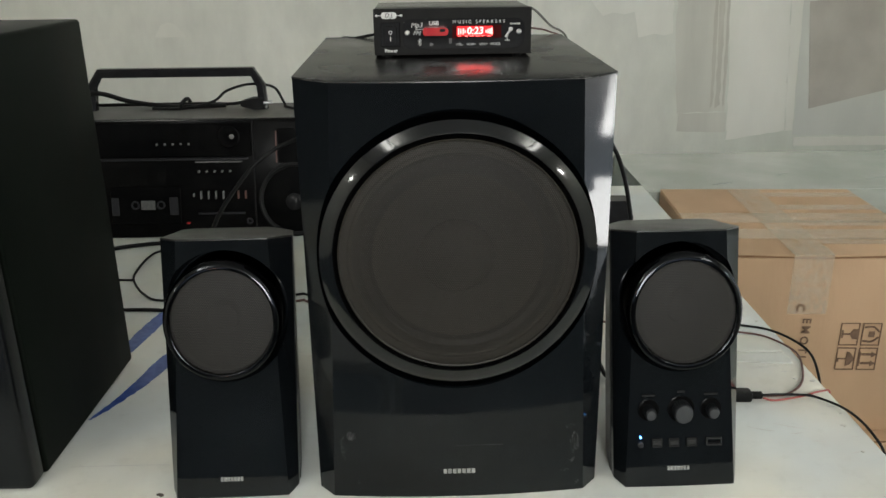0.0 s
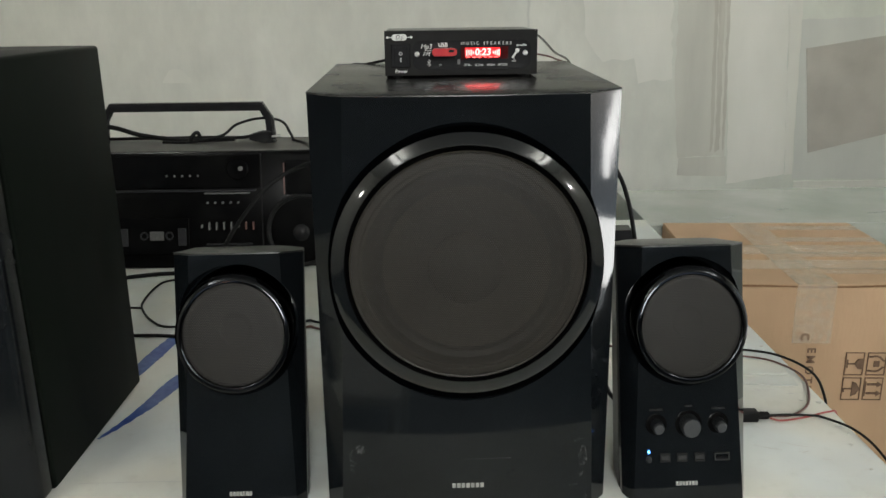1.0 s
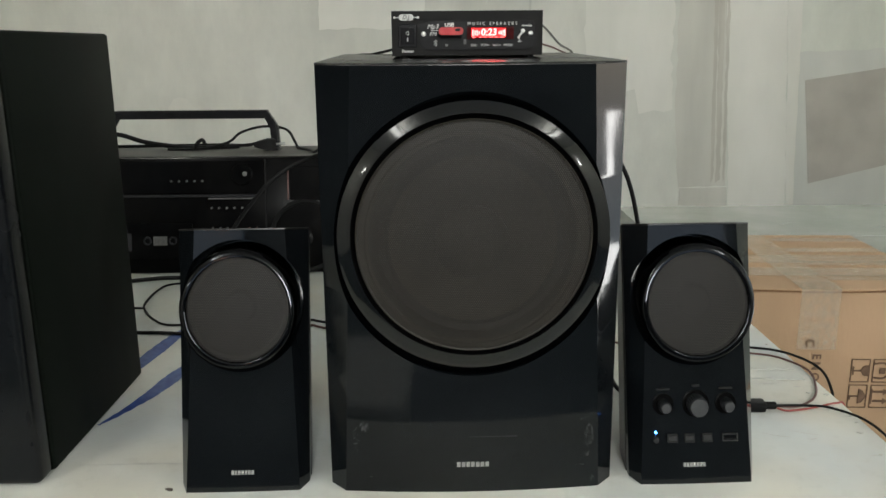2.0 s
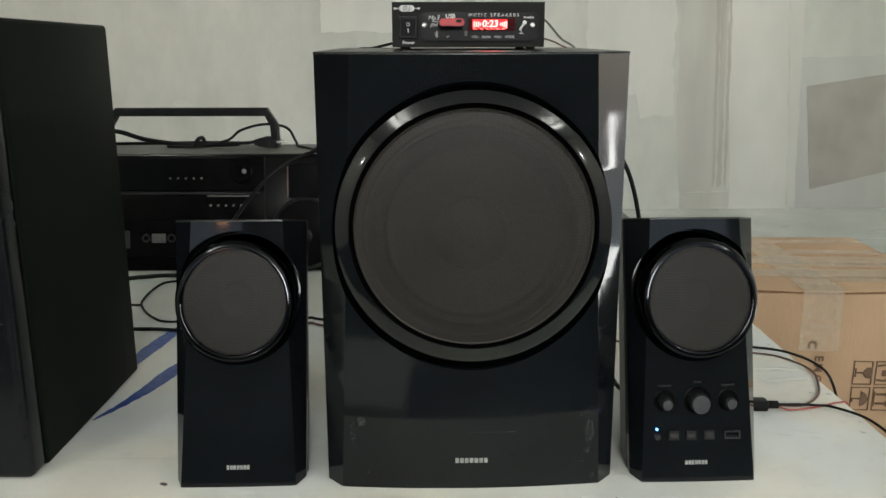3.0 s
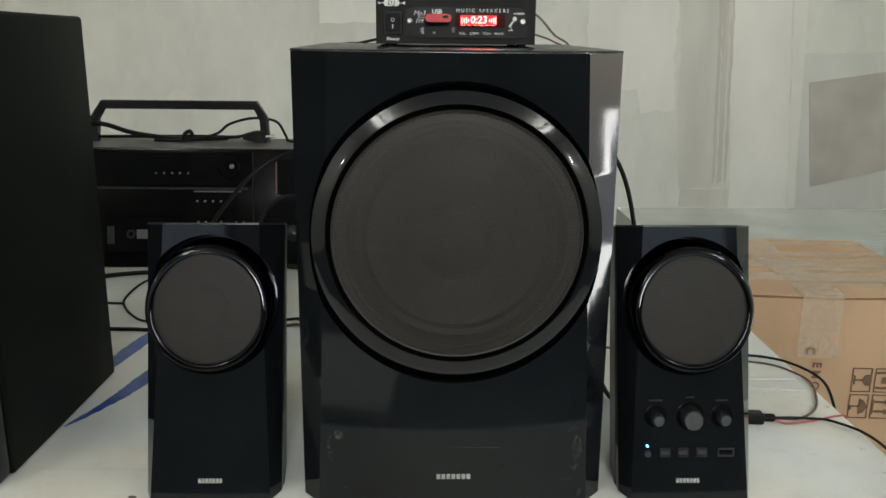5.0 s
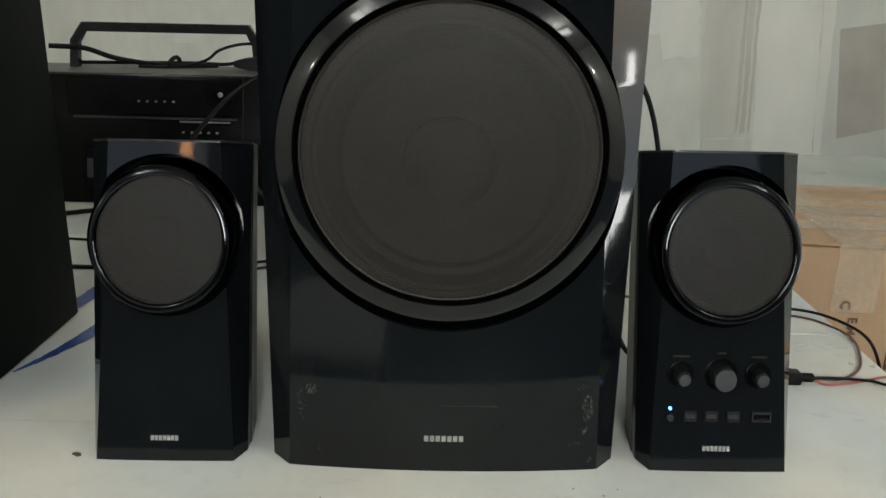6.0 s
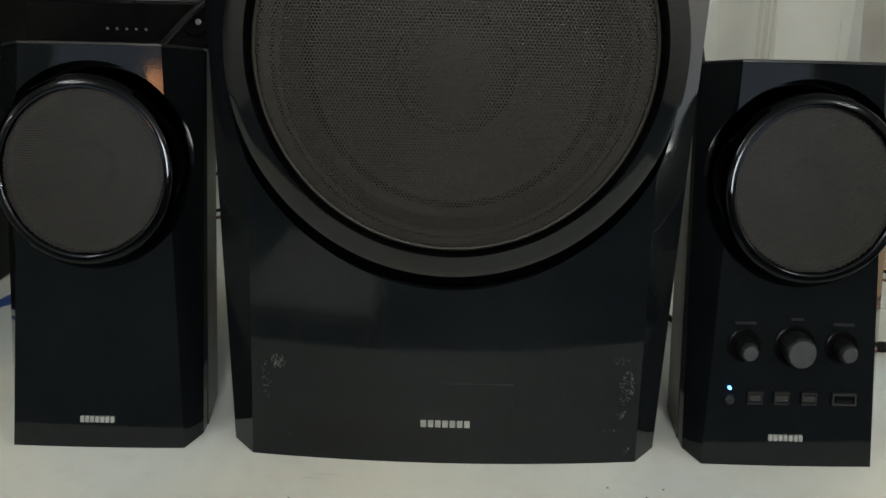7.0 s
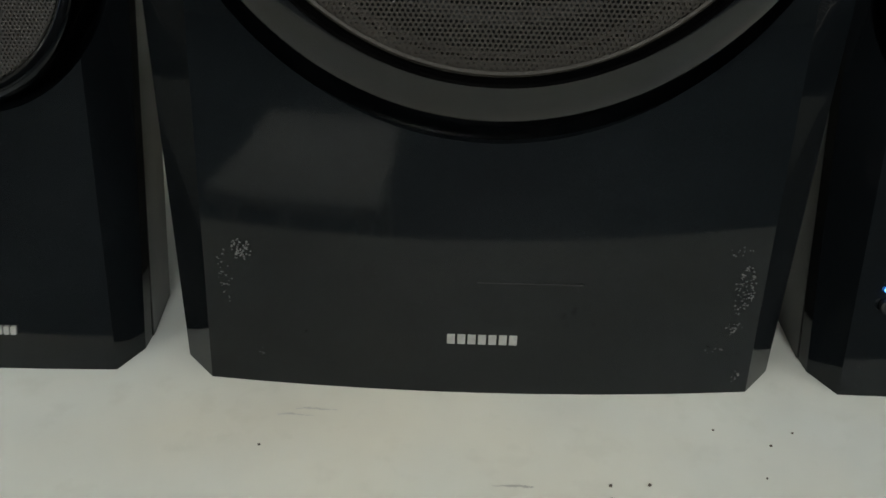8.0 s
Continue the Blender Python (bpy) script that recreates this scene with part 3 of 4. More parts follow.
def subwoofer():
    s = thing("subwoofer", pose(0.0, 0.0, 0.0, 0, 0, 1.0), "black subwoofer with glossy front and round metal grille", "subwoofer")
    ZC, HT = 0.2286, 0.3715
    secs = []
    for k in range(5):
        u = k / 4
        secs.append(outline((HT - 0.0034) * u, 0.1122 - 0.0152 * u, 0.1260 + 0.0011 * u, 0.0012, 0.0165 + 0.0086 * u, 0.045, 0.006))
    dish = upturned(lathe([(0.0, -0.03), (0.1300, -0.03), (0.1215, -0.0085), (0.1178, -0.0025), (0.1172, 0.002), (0.1160, 0.010), (0.1140, 0.018), (0.1120, 0.0225), (0.0, 0.0225)], 128, centre=(0, 0, ZC)))
    part("front_panel", cut(loft(secs), dish), PIANO, s, "piano-black glossy front with slanted side facets", 25)
    part("cabinet", box(-0.1254, 0.1254, 0.0455, 0.292, 0.0, HT - 0.0028, 0.0012), VINYL, s, "black vinyl-covered box")
    rim = [(a, b) for a, b, c in outline(0, 0.0972, 0.1274, 0.0010, 0.0250, 0.293, 0.006)]
    part("top_cover", loft([[(a * (1 - e * 0.6), b + (e if b < 0.1 else -e * 0.1), HT - 0.0020 + 0.0154 * b - q) for a, b in rim] for q, e in ((0.0017, 0.0), (0.0008, 0.0001), (0.0003, 0.0004), (0.0, 0.0012))]), TOPSATIN, s, "satin black top rising slightly to the back", 40)
    part("dish", upturned(lathe([(0.0, 0.0222), (0.1105, 0.0222), (0.1105, 0.03), (0.0, 0.03)], 96, centre=(0, 0, ZC))), PIANO, s)
    part("barrel", upturned(lathe([(0.1108, 0.0221), (0.1112, 0.0020), (0.1112, -0.0085), (0.1110, -0.0102)], 128, centre=(0, 0, ZC))), RADIO, s)
    part("ring", upturned(lathe([(0.1110, -0.0100), (0.1108, -0.0118), (0.1103, -0.0124), (0.1068, -0.01435), (0.1034, -0.01615), (0.1000, -0.0178), (0.0994, -0.0180)], 128, centre=(0, 0, ZC))), RING, s, "glossy grey-black bevelled ring", 20)
    part("inner_lip", upturned(lathe([(0.0995, -0.0178), (0.0990, -0.0172), (0.0975, -0.0120), (0.0958, -0.0100), (0.0956, 0.0221)], 128, centre=(0, 0, ZC))), RADIO, s)
    part("grille_rim", upturned(lathe([(0.0955, -0.0125), (0.0955, -0.0170), (0.0949, -0.0176), (0.0939, -0.0171), (0.0939, -0.0125)], 128, centre=(0, 0, ZC))), GRILL, s, "pale worn rim of the grille")
    part("grille", upturned(perforated(0.0948, 0.0017, 0.00057, -0.0160, (0, 0, ZC))), GRILL, s, "dark perforated metal grille", 60)
    part("basket", upturned(lathe([(0.0955, -0.004), (0.090, -0.004), (0.0885, -0.001), (0.086, -0.001)], 64, centre=(0, 0, ZC))), CONE, s)
    part("surround", upturned(lathe([(0.0862, -0.001), (0.083, -0.006), (0.078, -0.009), (0.073, -0.007), (0.0695, -0.001)], 64, centre=(0, 0, ZC))), KNOBCAP, s, "dark rubber cone surround")
    part("cone", upturned(lathe([(0.0697, -0.001), (0.066, 0.001), (0.050, 0.011), (0.032, 0.020)], 64, centre=(0, 0, ZC))), CONE, s, "grey paper cone")
    part("dust_cap", upturned(lathe([(0.0322, 0.0195), (0.030, 0.012), (0.022, 0.005), (0.012, 0.0015), (0.0, 0.0)], 48, centre=(0, 0, ZC))), CONE, s)
    part("logo", mark(0.0290, 0.0046, -0.0045, 0.0265), SILVER, s, "small silver raised mark")
    # Flecks of greasy print, with the glint on them put into their colour.
    for seed, cx, cz, w, h, n in ((5, 0.1022, 0.0495, 0.0042, 0.0110, 95), (6, -0.0945, 0.0620, 0.0042, 0.0046, 65), (7, 0.0975, 0.0665, 0.0050, 0.0030, 12), (8, -0.0895, 0.0144, 0.0015, 0.0028, 6),
                                  (9, 0.1010, 0.0325, 0.0034, 0.0035, 26), (10, -0.1020, 0.0500, 0.0030, 0.0130, 34), (11, 0.0940, 0.0215, 0.0040, 0.0016, 9), (12, 0.1060, 0.0075, 0.0015, 0.0040, 10)):
        rnd = random.Random(seed)
        flecks = []
        for _ in range(n):
            q, k = rnd.uniform(0, 2 * math.pi), math.sqrt(rnd.random())
            x, z, r = cx + w * k * math.cos(q), cz + h * k * math.sin(q), rnd.uniform(0.00012, 0.00042)
            y = 0.0012 - 0.006 * max(0.0, 1 - (x / (0.1122 - 0.0152 * z / HT)) ** 2) + 0.0003
            flecks.append(box(x - r, x + r, y - 0.0005, y, z - r * 0.8, z + r * 0.8))
        tagged(part("dust", join(*flecks), SMEAR_GLINT, s), "greasy print on the gloss, its glint painted pale", kind="stuff")
    part("scratch", box(-0.003, 0.038, -0.00485, -0.0035, 0.0525, 0.0528), SOCKET, s)
    return s


subwoofer()

LEAN_, SLOPE = 0.25, 0.213


def leaned(bm):
    for v in bm.verts:
        v.co.y += LEAN_ * v.co.z
    return bm


def satellite(x, y, turn, controls, label):
    s = thing("satellite_speaker", pose(x, y, 0, 0, 0, turn), label, "speaker", "satellite speakers")
    ZC, HT = 0.160, 0.2265
    secs = []
    for k in range(5):
        u = k / 4
        o = outline(1.0, 0.050 - 0.010 * u, 0.0570 + 0.0015 * u, 0.0, 0.016 + 0.004 * u, 0.026, 0.0008)
        secs.append([(a, b, u * (HT - 0.0015 - SLOPE * b)) for a, b, c in o])
    dish = lathe([(0.0, -0.03), (0.0605, -0.03), (0.0572, -0.002), (0.0558, 0.006), (0.0546, 0.012), (0.0530, 0.017), (0.0, 0.017)], 72, centre=(0, 0, ZC))
    part("front_panel", leaned(cut(loft(secs), dish)), PIANO, s, "piano-black glossy front leaning back", 25)
    side = 1 if x > 0 else -1
    plan = [(-0.0575, 0.0262), (0.0575, 0.0262), (0.0560 + 0.002 * side, 0.062), (0.046 + 0.013 * side, 0.096), (0.036 + 0.014 * side, 0.105), (-0.036 + 0.014 * side, 0.105), (-0.046 + 0.013 * side, 0.096), (-0.0560 + 0.002 * side, 0.062)]
    part("cabinet", leaned(loft([[(a, b, u * (HT - 0.0015 - SLOPE * b)) for a, b in plan] for u in (0.0, 1.0)])), VINYL, s, "satin black plastic body")
    rim = [q[:2] for q in outline(0, 0.0402, 0.0588, -0.0002, 0.020, 0.0262, 0.002)][1:-1] + plan[2:]
    part("top_cover", leaned(loft([[(a, b, HT - 0.0014 - SLOPE * b) for a, b in rim], [(a, b, HT - 0.0003 - SLOPE * b) for a, b in rim], [(a * 0.994, b + (0.0004 if b < 0.03 else -0.0004), HT - SLOPE * b) for a, b in rim]])), VINYL, s, "satin black top")
    part("dish", leaned(lathe([(0.0, 0.0165), (0.0518, 0.0165), (0.0518, 0.02), (0.0, 0.02)], 72, centre=(0, 0, ZC))), PIANO, s)
    part("ring", leaned(lathe([(0.0516, 0.0164), (0.0516, -0.0085), (0.0511, -0.0113), (0.0502, -0.0130), (0.0490, -0.0140), (0.0476, -0.0145), (0.0462, -0.01475), (0.0450, -0.0147), (0.0444, -0.0135), (0.0442, 0.0164)], 96, centre=(0, 0, ZC))), DARKRING, s, "glossy black rounded ring", 60)
    part("grille", leaned(perforated(0.0446, 0.00155, 0.0005, -0.0130, (0, 0, ZC))), FINEMESH, s, "dark perforated metal grille", 60)
    part("cone", leaned(lathe([(0.0441, -0.008), (0.040, -0.010), (0.034, -0.006), (0.015, 0.000), (0.012, -0.006), (0.0, -0.008)], 48, centre=(0, 0, ZC))), CONE, s)
    part("logo", leaned(mark(0.0205, 0.0034, -0.0018, 0.0170, -0.002 if controls else 0.0)), SILVER, s, "small silver raised mark")
    if controls:
        for kx, r, rk in ((-0.0295, 0.0092, 0.0050), (0.0, 0.0118, 0.0085), (0.0270, 0.0092, 0.0050)):
            kz = 0.0700
            part("knob_well", leaned(lathe([(r, -0.0010), (r + 0.0003, -0.0017), (r - 0.0004, -0.0019), (r - 0.0012, -0.0014), (0.0, -0.0013)], 40, centre=(kx, 0, kz))), RADIO, s, "black knob recess")
            kn = part("knob", leaned(lathe([(rk, -0.0008), (rk, -0.0100), (rk - 0.0005, -0.0113), (rk - 0.0012, -0.0118), (0.0, -0.0118)], 40, centre=(kx, 0, kz))), KNOB, s, "ribbed dark grey rotary knob")
            part("knob_face", leaned(lathe([(rk - 0.0006, -0.0114), (rk - 0.0010, -0.0122), (0.0, -0.0123)], 40, centre=(kx, 0, kz))), KNOBCAP, kn, "worn grey knob face")
            part("knob_grip", leaned(join(*[box(kx + (rk + 0.0001) * math.cos(u) - 0.0003, kx + (rk + 0.0001) * math.cos(u) + 0.0003, -0.0100, -0.003, kz + (rk + 0.0001) * math.sin(u) - 0.0003, kz + (rk + 0.0001) * math.sin(u) + 0.0003)
                                            for u in [2 * math.pi * i / 24 for i in range(24)]])), KNOB, kn)
            hw = 0.006 if rk < 0.008 else 0.0035
            part("caption", leaned(box(kx - hw, kx + hw, -0.0022, -0.001, kz + r + 0.003, kz + r + 0.0045)), DIMPRINT, s)
        part("indicator", leaned(lathe([(0.0010, -0.001), (0.0010, -0.0022), (0.0, -0.0026)], 16, centre=(-0.0365, 0, 0.0455))), BLUE_GLOW, s, "lit blue indicator")
        part("power_button", leaned(lathe([(0.0026, -0.001), (0.0026, -0.0032), (0.0020, -0.0038), (0.0, -0.0038)], 24, centre=(-0.0365, 0, 0.0392))), KNOB, s)
        for jx in (-0.0215, -0.0060, 0.0100):
            so = part("socket", leaned(join(box(jx - 0.0045, jx + 0.0045, -0.0026, -0.0008, 0.0425, 0.0440), box(jx - 0.0045, jx + 0.0045, -0.0026, -0.0008, 0.0365, 0.0378),
                                        box(jx - 0.0045, jx - 0.0036, -0.0026, -0.0008, 0.0378, 0.0425), box(jx + 0.0036, jx + 0.0045, -0.0026, -0.0008, 0.0378, 0.0425))), DIMPRINT, s)
            part("caption", leaned(box(jx - 0.0034, jx + 0.0034, -0.0024, -0.001, 0.0384, 0.0419)), SOCKET, so)
        usb = part("usb_socket", leaned(join(box(0.0235, 0.0375, -0.0026, -0.0008, 0.0425, 0.0435), box(0.0235, 0.0375, -0.0026, -0.0008, 0.0368, 0.0378),
                                       box(0.0235, 0.0245, -0.0026, -0.0008, 0.0378, 0.0425), box(0.0365, 0.0375, -0.0026, -0.0008, 0.0378, 0.0425))), SOCKET, s, "metal usb socket")
        part("tongue", leaned(box(0.0255, 0.0355, -0.0022, -0.0008, 0.0382, 0.0398)), PLASTIC, usb)
    return s


satellite(-0.2035, 0.0, 1.5, False, "small glossy black satellite speaker with round grille")
satellite(0.2010, 0.005, 1.5, True, "small glossy black satellite speaker with knobs and sockets")

# the large loudspeaker at the table's left
tower = thing("bookshelf_speaker", pose(-0.387, 0.012, 0), "tall dark bookshelf loudspeaker seen from its side", "speaker")
part("cabinet", box(-0.24, 0.0, 0.028, 0.262, 0.0, 0.398, 0.004, 3), DARKSIDE, tower, "dark vinyl-covered box")
part("front_baffle", box(-0.2395, -0.0005, 0.0, 0.0278, 0.0005, 0.3975, 0.007, 4), SATIN, tower, "satin black front with rounded edges")
part("woofer", lathe([(0.085, -0.001), (0.085, -0.004), (0.078, -0.005), (0.074, 0.0), (0.03, 0.012), (0.0, 0.004)], 64, centre=(-0.12, 0.0, 0.13)), CONE, tower)
part("tweeter", lathe([(0.045, -0.001), (0.045, -0.004), (0.04, -0.005), (0.02, 0.0), (0.0, -0.004)], 48, centre=(-0.12, 0.0, 0.31)), CONE, tower)


# ---- the amplifier ----
amp = thing("mini_amplifier", pose(0.0, 0.122, 0.3715, 0, 0, 1.0), "small black metal amplifier with red lit display", "amplifier")
AW, AH = 0.0690, 0.0415
part("case", box(-AW, AW, 0.001, 0.105, 0.0025, AH, 0.0008, 2), PLASTIC, amp, "black powder-coated sheet-metal case")
part("front_plate", box(-AW - 0.0003, AW + 0.0003, -0.001, 0.0008, 0.0022, AH + 0.0004, 0.0003, 1), PLATE, amp)
for fx in (-0.058, 0.058):
    for fy in (0.008, 0.095):
        part("foot", lathe([(0.0, 0.0), (0.004, 0.0), (0.0045, 0.0026), (0.0, 0.0026)], 20, "z", (fx, fy, 0)), RUBBER, amp)


def rounded_plate(x0, x1, z0, z1, r, y0, y1, n=8):
    pts = []
    for cx, cz, a0 in ((x1 - r, z1 - r, 0), (x0 + r, z1 - r, 90), (x0 + r, z0 + r, 180), (x1 - r, z0 + r, 270)):
        for i in range(n + 1):
            u = radians(a0 + 90 * i / n)
            pts.append((cx + r * math.cos(u), cz + r * math.sin(u)))
    return loft([[(a, y0, b) for a, b in pts], [(a, y1, b) for a, b in pts]])


pl = part("player_panel", rounded_plate(-0.0440, 0.0630, 0.0075, 0.0330, 0.0075, -0.0035, -0.001), PLASTIC, amp, "black rounded player faceplate", 40)
FY = -0.0037
for sx in (-0.0400, 0.0580):
    sc = part("screw", lathe([(0.0023, -0.0034), (0.0023, -0.0044), (0.0015, -0.0050), (0.0, -0.0050)], 24, centre=(sx, 0, 0.0215)), STEEL, pl)
part("display", box(-0.0005, 0.0425, -0.0040, -0.0034, 0.0165, 0.0275), RED_GLASS, pl, "dark red display window")
part("display_backlight", box(0.0035, 0.0350, -0.0042, -0.0039, 0.0185, 0.0265), RED_HALO, pl, "glowing red display field")
part("display_digits", letters("0:23", 0.0085, facing(0.0195, -0.0044, 0.0225), 0.0001, 0.1, 0.0002), RED_GLOW, pl, "bright red digits")
bars = [box(x - 0.0005, x + 0.0005, -0.0045, -0.0041, 0.0222 - h, 0.0222 + h) for x, h in ((0.0050, 0.0028), (0.0070, 0.0022), (0.0090, 0.0026), (0.0108, 0.0014), (0.0290, 0.0012), (0.0308, 0.0018), (0.0326, 0.0024), (0.0342, 0.003))]
part("display_bars", join(*bars), RED_GLOW, pl)
part("display_line", join(*[box(x, x + 0.0032, -0.0045, -0.0041, 0.0181, 0.0184) for x in (0.0045, 0.0100, 0.0150, 0.0200, 0.0250, 0.0300)]), RED_GLOW, pl)
part("lettering", join(letters("MUSIC SPEAKERS", 0.0040, facing(0.0228, FY, 0.0303), space=1.6), letters("VOL-", 0.0030, facing(0.0060, FY, 0.0112)), letters("SCAN", 0.0030, facing(0.0160, FY, 0.0112)),
                       letters("VOL+", 0.0030, facing(0.0270, FY, 0.0112)), letters("MODE", 0.0030, facing(0.0375, FY, 0.0112)), letters("TF", 0.0028, facing(-0.0190, FY, 0.0112)),
                       letters("USB", 0.0050, facing(-0.0165, FY, 0.0293), bold=0.0001), letters("Mp3", 0.0058, facing(-0.0318, FY, 0.0278), shear=0.3), letters("FM", 0.0052, facing(-0.0318, FY, 0.0212), shear=0.3),
                       box(-0.0330, -0.0255, FY - 0.0001, FY + 0.0003, 0.0243, 0.0247), letters("m-echo", 0.0030, facing(0.0545, FY, 0.0285), bold=0.00008)), PRINT, pl, "white printed lettering")
# wireless sign and microphone drawn as thin strokes
part("wireless_sign", join(*[tube([(-0.0292 + a, FY, 0.0135 + b), (-0.0292 + c, FY, 0.0135 + d)], 0.00022, 5, 1) for a, b, c, d in
                             ((0, -0.0030, 0, 0.0030), (0, 0.0030, 0.0016, 0.0015), (0.0016, 0.0015, -0.0016, -0.0015), (0, -0.0030, 0.0016, -0.0015), (0.0016, -0.0015, -0.0016, 0.0015))]), PRINT, pl)
part("microphone_sign", join(tube([(0.0462, FY, 0.0170), (0.0500, FY, 0.0225)], 0.0010, 6, 1), lathe([(0.0, -0.0005), (0.0019, -0.0005), (0.0019, 0.0), (0.0, 0.0)], 16, centre=(0.0508, FY, 0.0238)),
                             tube([(0.0478, FY, 0.0180), (0.0480, FY, 0.0145)], 0.0003, 5, 1), box(0.0458, 0.0500, FY - 0.0002, FY + 0.0002, 0.0140, 0.0145)), PRINT, pl)
part("card_slot", box(-0.0035, -0.0010, -0.0038, -0.0034, 0.0120, 0.0165), GREYPRINT, pl)
part("microphone_hole", lathe([(0.0014, -0.0034), (0.0014, -0.0037), (0.0, -0.0037)], 16, centre=(0.0006, 0, 0.0155)), RUBBER, pl)
bd = part("badge", join(rounded_plate(-0.0625, -0.0490, 0.0335, 0.0390, 0.0026, -0.0016, -0.0009), box(-0.0665, -0.0450, -0.0014, -0.0009, 0.0359, 0.0365),
                   lathe([(0.0, -0.0015), (0.0011, -0.0015), (0.0011, -0.0009), (0.0, -0.0009)], 16, centre=(-0.0665, 0, 0.0362)), lathe([(0.0, -0.0015), (0.0011, -0.0015), (0.0011, -0.0009), (0.0, -0.0009)], 16, centre=(-0.0450, 0, 0.0362))), PRINT, amp, "white printed badge")
part("badge_letters", letters("D.J.", 0.0052, facing(-0.0557, -0.0018, 0.0362), shear=0.2), PLASTIC, bd)
part("caption", letters("Power", 0.0042, facing(-0.0545, -0.0013, 0.0062), bold=0.0001), PRINT, amp)
sw = part("power_switch", join(box(-0.0632, -0.0462, -0.0026, -0.0009, 0.0098, 0.0305, 0.0006, 1)), PLASTIC, amp, "black rocker switch")
ro = loft([[(-0.0605, -0.0026, 0.0128), (-0.0489, -0.0026, 0.0128), (-0.0489, -0.0026, 0.0275), (-0.0605, -0.0026, 0.0275)],
           [(-0.0600, -0.0044, 0.0133), (-0.0494, -0.0044, 0.0133), (-0.0494, -0.0052, 0.0270), (-0.0600, -0.0052, 0.0270)]])
part("rocker", ro, PLASTIC, sw)
part("switch_signs", join(box(-0.0551, -0.0543, -0.0050, -0.0040, 0.0150, 0.0185), lathe([(0.0016, -0.0044), (0.0016, -0.0054), (0.0011, -0.0054), (0.0011, -0.0044)], 20, centre=(-0.0547, 0, 0.0222), close=True)), PRINT, sw)

usb = thing("usb_stick", pose(-0.0160, 0.1180, 0.3950, 0, 0, 1.0), "red translucent plastic usb stick plugged into the amplifier", "usb stick")
st = rounded_plate(-0.0105, 0.0115, -0.0032, 0.0034, 0.0030, -0.016, 0.0002)
part("body", st, RED_PLASTIC, usb, "", 40)
part("hole", rounded_plate(0.0040, 0.0090, 0.0, 0.0024, 0.0012, -0.0163, -0.0158), RUBBER, usb)

# ---- the radio cassette player ----
R0, R1, RY, RH = -0.715, -0.155, 0.727, 0.198
radio = thing("radio_cassette_player", pose(0, RY, 0), "old black radio cassette player with a carrying handle", "radio")
part("body", box(R0, R1, 0.0, 0.155, 0.0, RH, 0.006, 2), RADIO, radio, "black plastic case")
part("top_cover", box(R0 + 0.006, R1 - 0.006, 0.006, 0.149, RH - 0.001, RH + 0.0012, 0.001, 1), DUSTY, radio, "dusty black top")
part("tuner_panel", box(-0.600, -0.3275, -0.0035, -0.0003, 0.1375, RH - 0.005, 0.001, 1), RADIO, radio)
part("chrome_strip", box(-0.590, -0.335, -0.0060, -0.0002, 0.1315, 0.1350, 0.0008, 1), RADIOTRIM, radio, "dull metal trim strip")
part("chrome_strip", box(-0.424, -0.345, -0.0066, -0.0002, 0.1275, 0.1300, 0.0006, 1), GREYPRINT, radio, "bright metal trim strip")
part("chrome_strip", box(-0.424, -0.344, -0.0050, -0.0002, 0.0405, 0.0428, 0.0006, 1), RADIOTRIM, radio)
for i in range(5):
    part("preset_button", box(-0.4887 + i * 0.0134, -0.4855 + i * 0.0134, -0.0062, -0.0034, 0.1570, 0.1602, 0.0005, 1), DULLPRINT, radio)
for i in range(5):
    part("tone_button", box(-0.4206 + i * 0.0132, -0.4174 + i * 0.0132, -0.0062, -0.0002, 0.1110, 0.1140, 0.0005, 1), DULLPRINT, radio)
part("tuning_knob", lathe([(0.019, -0.0034), (0.019, -0.007), (0.017, -0.009), (0.0, -0.009)], 40, centre=(-0.365, 0, 0.170)), RADIO, radio)
part("knob_spot", lathe([(0.0040, -0.0085), (0.0040, -0.0105), (0.0, -0.0115)], 24, centre=(-0.3591, 0, 0.1710)), DULLPRINT, radio, "pale round knob spot")
for i in range(8):
    hh = 0.0065 if i not in (0, 5) else 0.0028
    part("slider", box(-0.4315 + i * 0.0127, -0.4290 + i * 0.0127, -0.0062, -0.0002, 0.0730 - hh, 0.0730 + hh, 0.0005, 1), BROWN_WIRE if i > 5 else DULLPRINT, radio)
deck = part("cassette_door", box(-0.572, -0.452, -0.0060, -0.0002, 0.026, 0.088, 0.0012, 1), RADIO, radio, "dark cassette door with window")
part("window_side", box(-0.5700, -0.5575, -0.0072, -0.0058, 0.041, 0.071, 0.0008, 1), RADIOTRIM, deck)
part("window_side", box(-0.4715, -0.4570, -0.0072, -0.0058, 0.041, 0.071, 0.0008, 1), RADIOTRIM, deck)
part("cassette_label", box(-0.5200, -0.4960, -0.0068, -0.0059, 0.0505, 0.0655), DULLPRINT, deck)
for hx in (-0.5300, -0.4864):
    part("cassette_hub", lathe([(0.0072, -0.0059), (0.0072, -0.0070), (0.0045, -0.0070), (0.0045, -0.0059)], 24, centre=(hx, 0, 0.0580), close=True), RADIOTRIM, deck)
part("record_light", box(-0.4450, -0.4390, -0.0040, -0.0002, 0.0248, 0.0273), RED_PLASTIC, radio)
part("jack", lathe([(0.0055, -0.0002), (0.0055, -0.003), (0.003, -0.003), (0.003, -0.0002)], 24, centre=(-0.3368, 0, 0.0274), close=True), RADIOTRIM, radio)
part("divider", box(-0.3265, -0.3245, -0.0040, -0.0002, 0.004, RH - 0.004), RUBBER, radio)
